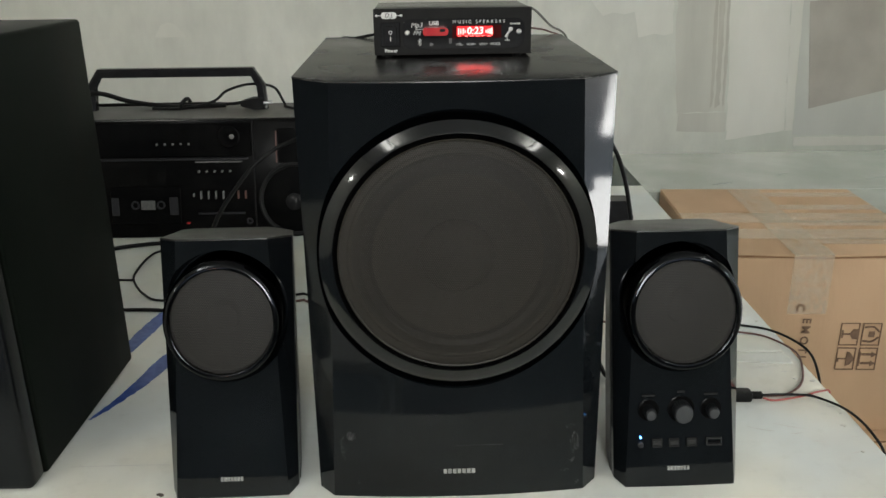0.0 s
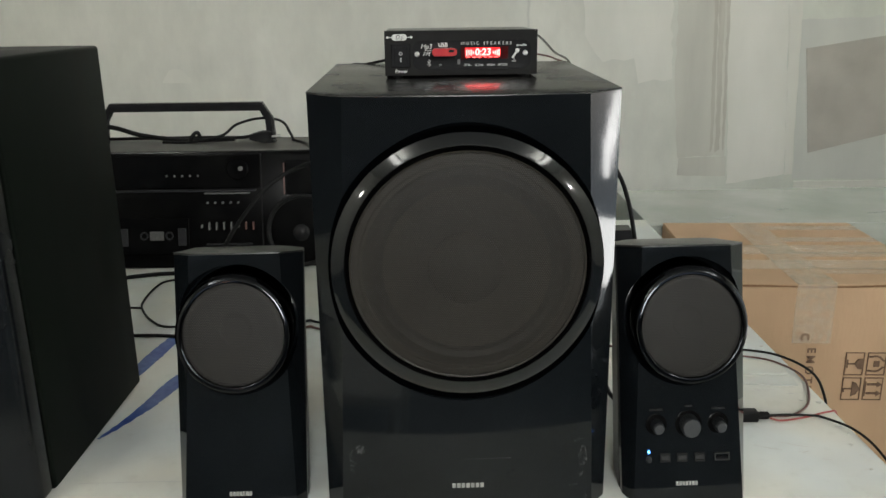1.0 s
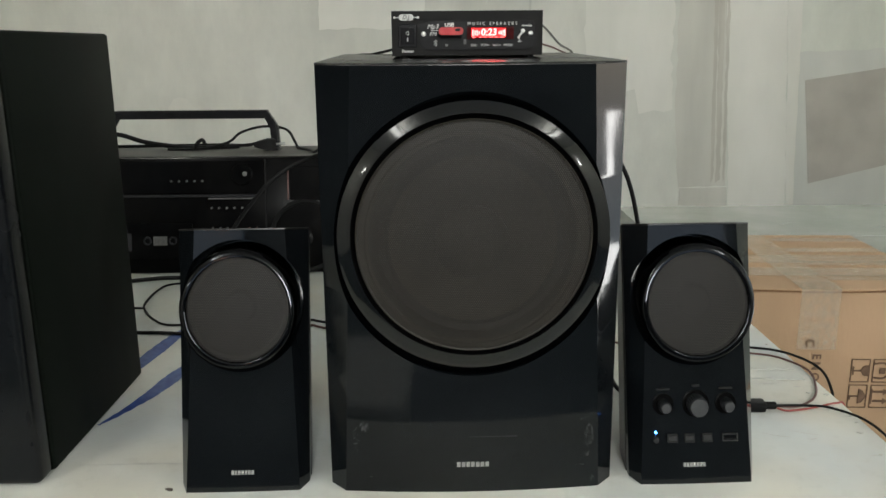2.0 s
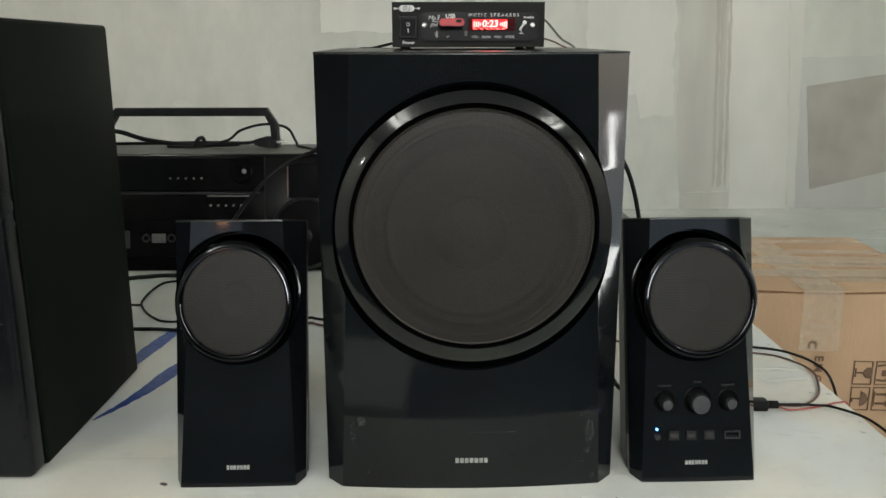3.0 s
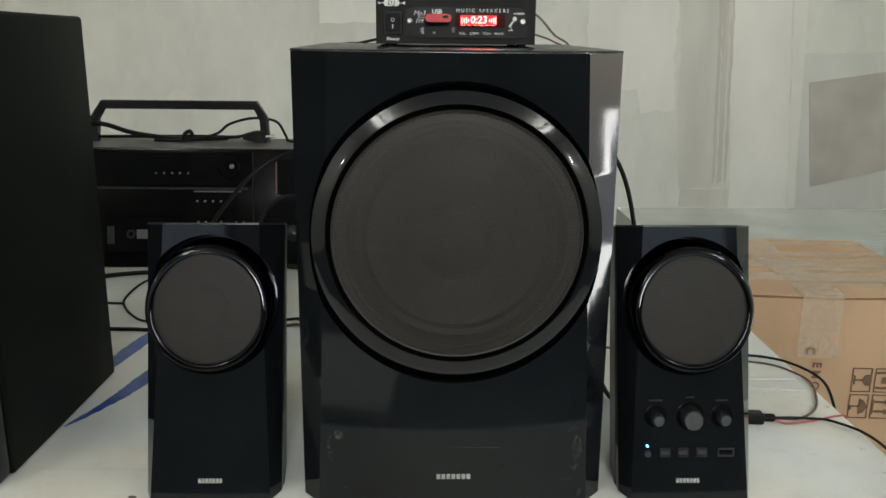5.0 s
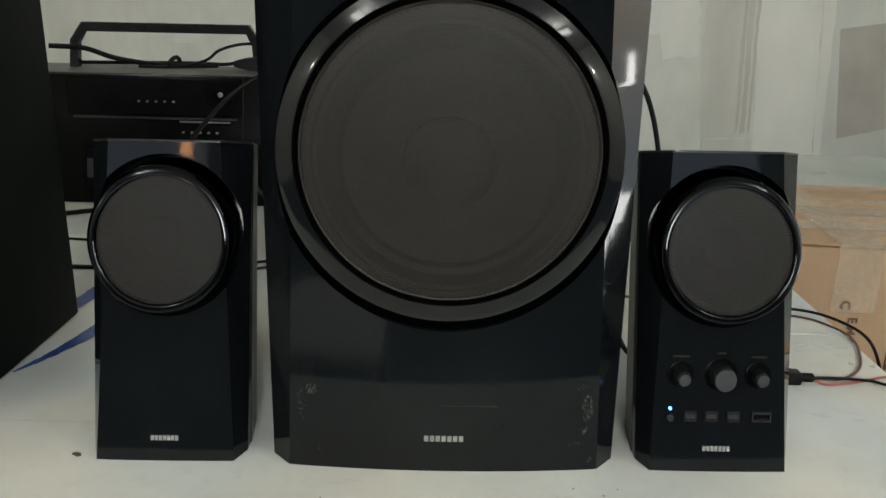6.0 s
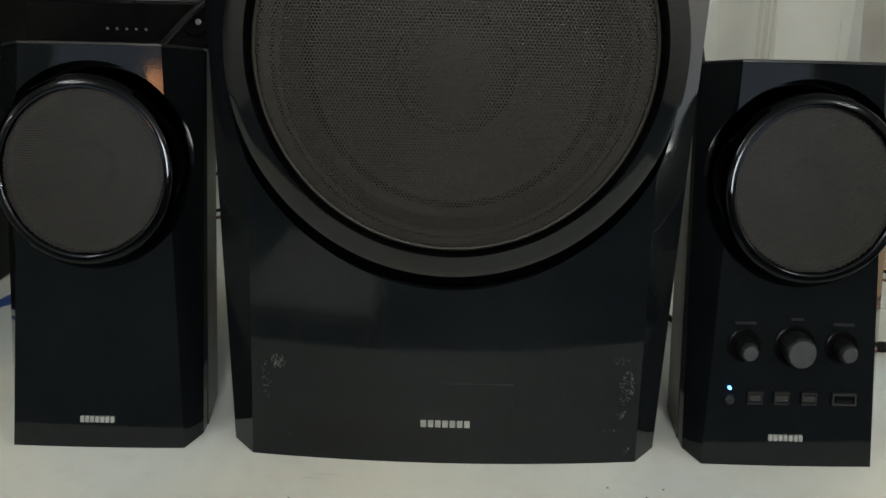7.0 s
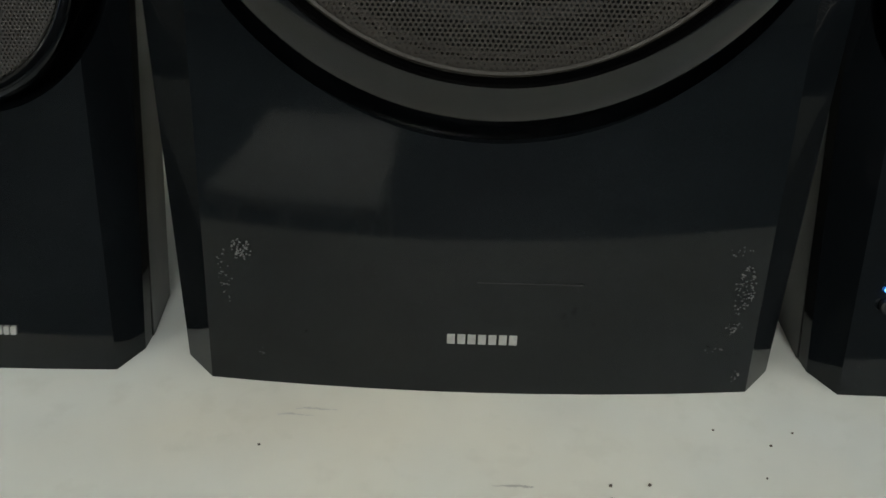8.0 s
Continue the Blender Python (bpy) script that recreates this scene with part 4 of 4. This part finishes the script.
part("dial_window", box(-0.2835, -0.1900, -0.0040, -0.0002, 0.125, 0.182, 0.001, 1), RADIO, radio)
part("dial_edge", box(-0.2868, -0.2850, -0.0052, -0.0002, 0.126, 0.178), BROWN_WIRE, radio)
spk = part("loudspeaker", lathe([(0.062, -0.0002), (0.062, -0.006), (0.059, -0.008), (0.055, -0.005), (0.054, -0.0002)], 64, centre=(-0.2565, 0, 0.0640)), DIMPRINT, radio, "round grey speaker surround")
part("speaker_mesh", lathe([(0.0545, -0.0040), (0.03, -0.0048), (0.0, -0.0050)], 48, centre=(-0.2565, 0, 0.0640)), RADIO, spk)
part("dust_cap", lathe([(0.0150, -0.0045), (0.0145, -0.008), (0.010, -0.0115), (0.0, -0.013)], 32, centre=(-0.2580, 0, 0.0610)), PLASTIC, spk, "shiny black dust cap")
prof = [(-0.008, -0.007), (0.008, -0.007), (0.009, 0.004), (0.006, 0.008), (-0.006, 0.008), (-0.009, 0.004)]
hpath = [(-0.627, RH, 0), (-0.626, 0.240, 1), (-0.612, 0.263, 2), (-0.340, 0.263, 2), (-0.326, 0.240, 1), (-0.322, RH, 0)]
secs = []
for px, pz, k in hpath:
    sg = -1 if px < -0.47 else 1
    ang = radians({0: sg * 90, 1: sg * 75, 2: sg * 12}[k])
    secs.append([(px + b * math.sin(ang), 0.092 + a * (1.2 if k == 2 else 0.8), pz + b * math.cos(ang)) for a, b in prof])
part("carrying_handle", loft(secs), PLASTIC, radio, "black plastic carrying handle", 30)
for o in radio.children_recursive:      # the set leans slightly back
    for v in o.data.vertices:
        v.co.y += 0.19 * v.co.z


# ---- cartons ----
def carton(name, m, w, d, h, label, printed):
    c = thing(name, m, label, "cardboard box", "cartons")
    part("body", box(0, w, 0, d, 0, h - 0.004, 0.003, 2), CARD, c, "plain brown corrugated walls")
    g = 0.0015
    for y0, y1 in ((0.0005, d / 2 - g), (d / 2 + g, d - 0.0005)):
        f_ = box(0.0005, w - 0.0005, y0, y1, h - 0.0039, h, 0.0012, 1)
        part("flap", f_, CARD, c)
    part("torn_edge", tube([(0.002, 0.001, h - 0.003)] + [(x / 10 * w, 0.0005 + 0.001 * math.sin(x * 3.1), h - 0.003 + 0.0012 * math.sin(x * 7.3)) for x in range(1, 10)] + [(w - 0.002, 0.001, h - 0.003)], 0.0017, 5), CARD_DARK, c)
    if printed:
        part("tape", box(-0.0008, w + 0.0008, d / 2 - 0.028, d / 2 + 0.028, h + 0.0004, h + 0.0010), TAPE, c, "clear packing tape")
        part("tape", join(box(0.130, 0.192, -0.0016, d * 0.97, h + 0.0013, h + 0.0019), box(0.130, 0.192, -0.0016, -0.0010, h - 0.10, h + 0.0019)), TAPE, c, "crinkled clear packing tape")
        part("tape", box(-0.0008, w + 0.0008, 0.075, 0.125, h + 0.0022, h + 0.0027), TAPE, c)
        part("lettering", join(letters("C", 0.019, facing(0.150, -0.0021, h - 0.0885, -90), bold=0.0004), letters("EMOTI", 0.019, facing(0.163, -0.0021, h - 0.143, -90), bold=0.0004, space=1.42)), INK, c, "brown-black printed letters")
        sq = []
        for ix in range(2):
            for iz in range(2):
                cx, cz = 0.2350 + ix * 0.0350, h - 0.1355 - iz * 0.0445
                a, b, t_ = 0.0150, 0.0200, 0.0012
                fr = [box(cx - a, cx + a, -0.0021, -0.0003, cz + b - t_, cz + b), box(cx - a, cx + a, -0.0021, -0.0003, cz - b, cz - b + t_),
                      box(cx - a, cx - a + t_, -0.0021, -0.0003, cz - b + t_, cz + b - t_), box(cx + a - t_, cx + a, -0.0021, -0.0003, cz - b + t_, cz + b - t_)]
                Y = (-0.0021, -0.0003)
                if (ix, iz) == (0, 0):   # goblet on its side
                    fr += [box(cx - 0.012, cx - 0.010, *Y, cz - 0.007, cz + 0.007), box(cx - 0.010, cx + 0.002, *Y, cz - 0.0012, cz + 0.0012),
                           loft([[(cx + 0.002, y, cz - 0.003), (cx + 0.002, y, cz + 0.003), (cx + 0.006, y, cz + 0.0085), (cx + 0.014, y, cz + 0.009), (cx + 0.014, y, cz - 0.009), (cx + 0.006, y, cz - 0.0085)] for y in Y])]
                elif (ix, iz) == (0, 1):  # umbrella on its side
                    fr += [loft([[(cx + 0.001, y, cz - 0.013), (cx + 0.001, y, cz + 0.013), (cx + 0.008, y, cz + 0.010), (cx + 0.014, y, cz), (cx + 0.008, y, cz - 0.010)] for y in Y]),
                           box(cx - 0.012, cx + 0.001, *Y, cz - 0.001, cz + 0.001), box(cx - 0.013, cx - 0.011, *Y, cz - 0.006, cz + 0.001)]
                elif (ix, iz) == (1, 1):  # arrows on their side
                    for dz in (-0.008, 0.008):
                        fr += [box(cx - 0.010, cx + 0.006, *Y, cz + dz - 0.0016, cz + dz + 0.0016), loft([[(cx + 0.006, y, cz + dz - 0.005), (cx + 0.006, y, cz + dz + 0.005), (cx + 0.014, y, cz + dz)] for y in Y])]
                    fr += [box(cx - 0.014, cx - 0.0115, *Y, cz - 0.013, cz + 0.013)]
                else:                     # two bent strokes round a small square
                    fr += [tube([(cx - 0.012, -0.001, cz + 0.012), (cx + 0.002, -0.001, cz + 0.013), (cx + 0.012, -0.001, cz + 0.005)], 0.0016, 6), tube([(cx - 0.012, -0.001, cz - 0.012), (cx + 0.002, -0.001, cz - 0.013), (cx + 0.012, -0.001, cz - 0.005)], 0.0016, 6),
                           box(cx - 0.004, cx + 0.005, *Y, cz - 0.005, cz + 0.005)]
                part("pictogram", join(*fr), INK, c)
        rnd = random.Random(11)
        cr = bmesh.new()
        grid = [[cr.verts.new((0.128 + 0.066 * i / 14, -0.0022 + 0.040 * k / 8, h + 0.0022 + rnd.uniform(0.0, 0.0045) * (1 if 0 < i < 14 and 0 < k < 8 else 0.1))) for k in range(9)] for i in range(15)]
        for i in range(14):
            for k in range(8):
                cr.faces.new((grid[i][k], grid[i + 1][k], grid[i + 1][k + 1], grid[i][k + 1]))
        part("tape_wrinkle", cr, TAPE, c, "crumpled end of clear tape", 5)
        for ty in (0.055, 0.150, 0.245, 0.330):
            part("tape", box(0.195, w - 0.004, ty, ty + 0.030, h + 0.0004, h + 0.0009), TAPE, c)
        for r_, a0, a1 in ((0.060, 50, 130), (0.046, 40, 120), (0.052, 60, 100)):   # faded rubbed print on the flap
            part("faded_print", join(*[box(0.10 + r_ * math.cos(radians(a)) - 0.0026, 0.10 + r_ * math.cos(radians(a)) + 0.0022, 0.17 + r_ * math.sin(radians(a)), 0.17 + r_ * math.sin(radians(a)) + 0.0035, h - 0.0002, h + 0.0003) for a in range(a0, a1, 7)]), CARD_DARK, c)
    return c


CB = pose(0.418, 0.592, -0.313, 0, 0, -3)
carton("carton", CB, 0.372, 0.388, 0.316, "brown cardboard carton sealed with clear tape", True)
carton("carton", pose(0.43, 0.560, Z0, 0, 0, -3), 0.42, 0.40, -0.3135 - Z0, "brown cardboard carton beneath another carton", False)


ad = thing("power_adapter", pose(0.262, 0.604, 0), "black power adapter standing on the table", "adapter")
part("body", loft([[(-0.03, -0.02, 0), (0.028, -0.02, 0), (0.028, 0.02, 0), (-0.03, 0.02, 0)], [(-0.03, -0.02, 0.072), (0.026, -0.02, 0.072), (0.026, 0.02, 0.072), (-0.03, 0.02, 0.072)],
                   [(-0.026, -0.016, 0.096), (0.019, -0.016, 0.096), (0.019, 0.016, 0.096), (-0.026, 0.016, 0.096)]]), PLASTIC, ad)

# ---- cables ----
def cable(pts, r, material, label, step=6):
    return single("cable", tube(pts, r, 8, step), material, label, "cable", "loose cables")


cable([(-0.62, 0.620, 0.004), (-0.548, 0.666, 0.004), (-0.519, 0.679, 0.004), (-0.475, 0.688, 0.004), (-0.38, 0.675, 0.004), (-0.30, 0.58, 0.004)], 0.0034, RUBBER, "thick black cable lying on the table")
cable([(-0.40, 0.66, 0.002), (-0.466, 0.657, 0.002), (-0.481, 0.625, 0.002), (-0.479, 0.558, 0.002), (-0.468, 0.520, 0.002), (-0.438, 0.472, 0.002), (-0.402, 0.448, 0.002), (-0.32, 0.47, 0.002)], 0.0017, RUBBER, "thin black cable looped on the table")
cable([(-0.62, 0.545, 0.002), (-0.52, 0.532, 0.002), (-0.472, 0.527, 0.002)], 0.0017, RUBBER, "thin black cable lying on the table")
cable([(-0.60, 0.418, 0.0025), (-0.450, 0.4165, 0.0025), (-0.391, 0.412, 0.0025), (-0.25, 0.38, 0.0025)], 0.0025, RUBBER, "straight black cable lying on the table")
cable([(-0.30, 0.42, 0.002), (-0.217, 0.462, 0.002), (-0.197, 0.458, 0.002), (-0.12, 0.42, 0.002)], 0.0018, RUBBER, "thin black cable behind the subwoofer")
cable([(-0.30, 0.39, 0.002), (-0.214, 0.438, 0.002), (-0.193, 0.433, 0.002), (-0.11, 0.38, 0.002)], 0.0018, BROWN_WIRE, "thin brown cable behind the subwoofer")
cable([(-0.118, 0.296, 0.27), (-0.17, 0.345, 0.255), (-0.216, 0.350, 0.235), (-0.249, 0.330, 0.205), (-0.275, 0.27, 0.155), (-0.25, 0.20, 0.10), (-0.21, 0.155, 0.07)], 0.0026, RUBBER, "black cable hanging between two speakers")
cable([(0.10, 0.296, 0.30), (0.160, 0.305, 0.285), (0.184, 0.310, 0.254), (0.200, 0.315, 0.225), (0.212, 0.318, 0.185), (0.222, 0.322, 0.13), (0.23, 0.33, 0.06), (0.25, 0.34, 0.004)], 0.0027, RUBBER, "black cable hanging down behind the subwoofer")
cable([(0.060, 0.229, 0.404), (0.085, 0.262, 0.404), (0.109, 0.29, 0.384), (0.131, 0.305, 0.366), (0.14, 0.31, 0.30)], 0.0012, GREY_WIRE, "thin wire from the amplifier's back")
cable([(0.060, 0.229, 0.390), (0.085, 0.262, 0.384), (0.109, 0.295, 0.377), (0.129, 0.308, 0.362), (0.135, 0.31, 0.30)], 0.0010, BROWN_WIRE, "thin wire from the amplifier's back")
cable([(-0.050, 0.229, 0.385), (-0.075, 0.270, 0.379), (-0.100, 0.285, 0.3735), (-0.120, 0.300, 0.3690), (-0.125, 0.31, 0.33)], 0.0016, RUBBER, "thin black wire from the amplifier's back")
plug = thing("usb_plug", pose(0.316, 0.154, 0, 0, 0, -2), "black usb plug lying on the table", "plug")
part("shell", box(-0.030, 0.004, -0.0075, 0.0075, 0.0, 0.0115, 0.0025, 2), RUBBER, plug)
part("strain_relief", join(*[lathe([(0.0042, i * 0.003), (0.0042, i * 0.003 + 0.002), (0.003, i * 0.003 + 0.002), (0.003, i * 0.003 + 0.003)], 16, "x", (0.004, 0, 0.0055)) for i in range(4)]), RUBBER, plug)
cable([(0.332, 0.1535, 0.0055), (0.353, 0.157, 0.004), (0.375, 0.157, 0.003), (0.390, 0.152, 0.003), (0.409, 0.122, 0.0045), (0.417, 0.085, 0.0005), (0.424, 0.060, -0.02), (0.44, 0.04, -0.10)], 0.0014, RUBBER, "black cable running over the table's edge")
cable([(0.332, 0.150, 0.004), (0.345, 0.149, 0.0015), (0.375, 0.156, 0.0015), (0.404, 0.167, 0.0015), (0.416, 0.172, -0.006), (0.425, 0.178, -0.06)], 0.0011, RED_WIRE, "red wire running over the table's edge")
cable([(0.270, 0.345, 0.0022), (0.320, 0.343, 0.0022), (0.373, 0.336, 0.0022), (0.408, 0.312, 0.0040), (0.427, 0.264, 0.004), (0.424, 0.222, -0.004), (0.420, 0.200, -0.03), (0.42, 0.19, -0.12)], 0.0016, RUBBER, "dark wire looping over the table's edge")
cable([(0.270, 0.322, 0.0020), (0.330, 0.322, 0.0020), (0.366, 0.316, 0.0020), (0.395, 0.299, 0.0025), (0.412, 0.257, 0.0030), (0.402, 0.213, 0.0020), (0.385, 0.180, 0.0018), (0.360, 0.160, 0.0018), (0.333, 0.155, 0.004)], 0.0013, BROWN_WIRE, "brown wire looped on the table")
cable([(0.12, 0.30, 0.03), (0.150, 0.28, 0.02), (0.168, 0.235, 0.010), (0.175, 0.20, 0.004), (0.20, 0.17, 0.004)], 0.0026, RUBBER, "black cable between the speakers")
cable([(0.12, 0.33, 0.03), (0.165, 0.32, 0.022), (0.22, 0.33, 0.010)], 0.0016, BROWN_WIRE, "brown wire between the speakers")
# mains lead on the radio
RZ = RH + 0.0012
cable([(-0.66, 0.84, RZ + 0.034), (-0.610, 0.857, RZ + 0.030), (-0.561, 0.860, RZ + 0.015), (-0.492, 0.860, RZ + 0.0055), (-0.430, 0.860, RZ + 0.0050), (-0.390, 0.856, RZ + 0.007)], 0.0042, RUBBER, "black mains lead folded on the radio")
cable([(-0.64, 0.89, RZ + 0.004), (-0.561, 0.880, RZ + 0.006), (-0.492, 0.868, RZ + 0.008), (-0.430, 0.863, RZ + 0.009), (-0.380, 0.864, RZ + 0.008), (-0.353, 0.868, RZ + 0.012)], 0.0030, RUBBER, "black mains lead folded on the radio")
cable([(-0.520, 0.852, RZ + 0.003), (-0.460, 0.848, RZ + 0.004), (-0.411, 0.858, RZ + 0.014), (-0.388, 0.866, RZ + 0.031), (-0.347, 0.875, RZ + 0.041), (-0.307, 0.878, RZ + 0.035), (-0.291, 0.875, RZ + 0.012), (-0.286, 0.870, RZ + 0.0025)], 0.0024, RUBBER, "black lead arching over the radio")
cable([(-0.286, 0.865, RZ + 0.0025), (-0.255, 0.82, RZ + 0.003), (-0.230, 0.70, RZ + 0.015), (-0.19, 0.50, 0.245), (-0.13, 0.31, 0.285)], 0.0022, RUBBER, "thin black lead from the radio to the subwoofer")
single("cable_tie", tube([(-0.468, 0.848, RZ + 0.0035), (-0.464, 0.846, RZ + 0.014), (-0.460, 0.864, RZ + 0.018), (-0.459, 0.876, RZ + 0.010), (-0.46, 0.876, RZ + 0.0035)], 0.0035), RUBBER, "black tie round the mains lead", "cable tie")
mp = thing("mains_plug", pose(-0.340, 0.852, RZ, 0, 0, 12), "black mains plug lying on the radio", "plug")
part("plug_body", loft([[(x, a * r, 0.0105 + b * r) for a, b in ((-1, -1), (1, -1), (1, 1), (-1, 1))] for x, r in ((-0.022, 0.004), (-0.012, 0.007), (0.002, 0.010), (0.014, 0.010), (0.018, 0.008))]), RUBBER, mp)
for py in (-0.005, 0.005):
    part("pin", lathe([(0.0, 0.017), (0.0022, 0.017), (0.0022, 0.034), (0.0, 0.035)], 12, "x", (0, py, 0.011)), STEEL, mp)


# ---- marks and sheets on the table ----
def stroke(pts, widths, rag, seed):
    """A flat brushed stroke with ragged sides."""
    rnd = random.Random(seed)
    line = spline([(x, y, 0) for x, y in pts], 10)
    bm = bmesh.new()
    rows = []
    for i, q in enumerate(line):
        d = (line[min(i + 1, len(line) - 1)] - line[max(i - 1, 0)]).normalized()
        s_ = Vector((-d.y, d.x, 0))
        u = i / (len(line) - 1) * (len(widths) - 1)
        k = min(int(u), len(widths) - 2)
        w = widths[k] + (widths[k + 1] - widths[k]) * (u - k)
        rows.append([bm.verts.new(q + s_ * (w / 2 + rnd.uniform(-rag, rag)) + Vector((0, 0, H + 0.0004))), bm.verts.new(q - s_ * (w / 2 + rnd.uniform(-rag, rag)) + Vector((0, 0, H + 0.0004)))])
    for a, b in zip(rows, rows[1:]):
        bm.faces.new((a[0], a[1], b[1], b[0]))
    bmesh.ops.recalc_face_normals(bm, faces=bm.faces[:])
    return bm


part("paint_stroke", stroke([(-0.415, 0.25), (-0.403, 0.295), (-0.395, 0.350), (-0.386, 0.410), (-0.370, 0.46)], [0.016, 0.020, 0.022, 0.018, 0.014], 0.0009, 1), BLUE, table, "brushed blue paint stroke")
part("paint_stroke", stroke([(-0.385, 0.135), (-0.372, 0.165), (-0.357, 0.210), (-0.347, 0.255), (-0.335, 0.300), (-0.318, 0.35)], [0.003, 0.009, 0.016, 0.022, 0.020, 0.012], 0.0009, 2), BLUE, table, "brushed blue paint stroke")
part("pencil_line", stroke([(-0.37, 0.0502), (-0.3, 0.0510), (-0.262, 0.0506)], [0.0008, 0.0011, 0.0007], 0.0003, 3), STAIN, table)


def speck(x, y, r, seed):
    rnd = random.Random(seed)
    pts = [(x + r * rnd.uniform(0.5, 1.2) * math.cos(u), y + 0.6 * r * rnd.uniform(0.5, 1.2) * math.sin(u)) for u in [2 * math.pi * i / 9 for i in range(9)]]
    return loft([[(a, b, H + 0.0001) for a, b in pts], [(a, b, H + 0.0008) for a, b in pts]])


part("speck", speck(-0.270, 0.004, 0.0042, 4), DIRT, table)
for i, (sx, sy, sr) in enumerate(((0.092, -0.023, 0.0005), (0.112, -0.031, 0.0006), (0.123, -0.023, 0.0005), (-0.083, -0.042, 0.0006), (0.105, -0.049, 0.0005), (0.047, -0.063, 0.0012), (0.053, -0.066, 0.0014), (0.0545, -0.069, 0.0010), (0.047, -0.056, 0.0008), (0.061, -0.055, 0.0008))):
    part("speck", speck(sx, sy, sr, 10 + i), DIRT, table)
rc = random.Random(8)
for i in range(7):
    cx, cy = rc.uniform(-0.15, 0.16), rc.uniform(-0.13, -0.02)
    part("scuff", stroke([(cx, cy), (cx + rc.uniform(0.004, 0.012), cy + rc.uniform(-0.002, 0.002)), (cx + rc.uniform(0.014, 0.02), cy)], [0.0004, 0.0011, 0.0004], 0.0003, 20 + i), STAIN, table)


for i in range(6):
    cx, cy = rc.uniform(0.30, 0.405), rc.uniform(0.03, 0.24)
    part("scuff", stroke([(cx, cy), (cx + rc.uniform(0.003, 0.008), cy + rc.uniform(-0.002, 0.002)), (cx + rc.uniform(0.009, 0.014), cy + rc.uniform(-0.003, 0.003))], [0.0004, 0.0016, 0.0004], 0.0004, 60 + i), STAIN, table)
for i in range(9):
    cx, cy, r_ = rc.uniform(0.385, 0.409), rc.uniform(0.02, 0.36), rc.uniform(0.002, 0.005)
    part("chip", speck(cx, cy, r_, 90 + i), TABLE_EDGE, table)


def sheet(pts, z, label, seed):
    """A thin torn sheet of white board with a ragged outline."""
    rnd = random.Random(seed)
    out = []
    for (x0, y0), (x1, y1) in zip(pts, pts[1:] + pts[:1]):
        for k in range(5):
            out.append((x0 + (x1 - x0) * k / 5 + rnd.uniform(-0.001, 0.001), y0 + (y1 - y0) * k / 5 + rnd.uniform(-0.001, 0.001)))
    return single("paper_sheet", loft([[(a, b, z) for a, b in out], [(a, b, z + 0.0011) for a, b in out]]), TABLE, label, "paper", "torn sheets")


sheet([(0.265, 0.245), (0.398, 0.233), (0.403, 0.300), (0.270, 0.335)], 0.0003, "thin torn white sheet lying on the table", 1)
sheet([(0.290, 0.262), (0.398, 0.262), (0.390, 0.296), (0.300, 0.310)], 0.0016, "thin torn white sheet lying on another sheet", 2)
for i, pts in enumerate(([(0.325, 0.2255), (0.350, 0.2240), (0.372, 0.2262)], [(0.325, 0.106), (0.340, 0.099), (0.356, 0.094)], [(0.295, 0.102), (0.310, 0.094), (0.322, 0.091)], [(0.392, 0.078), (0.397, 0.0785), (0.401, 0.078)])):
    part("crack", stroke(pts, [0.0004, 0.0014, 0.0004], 0.0003, 40 + i), STAIN, table)
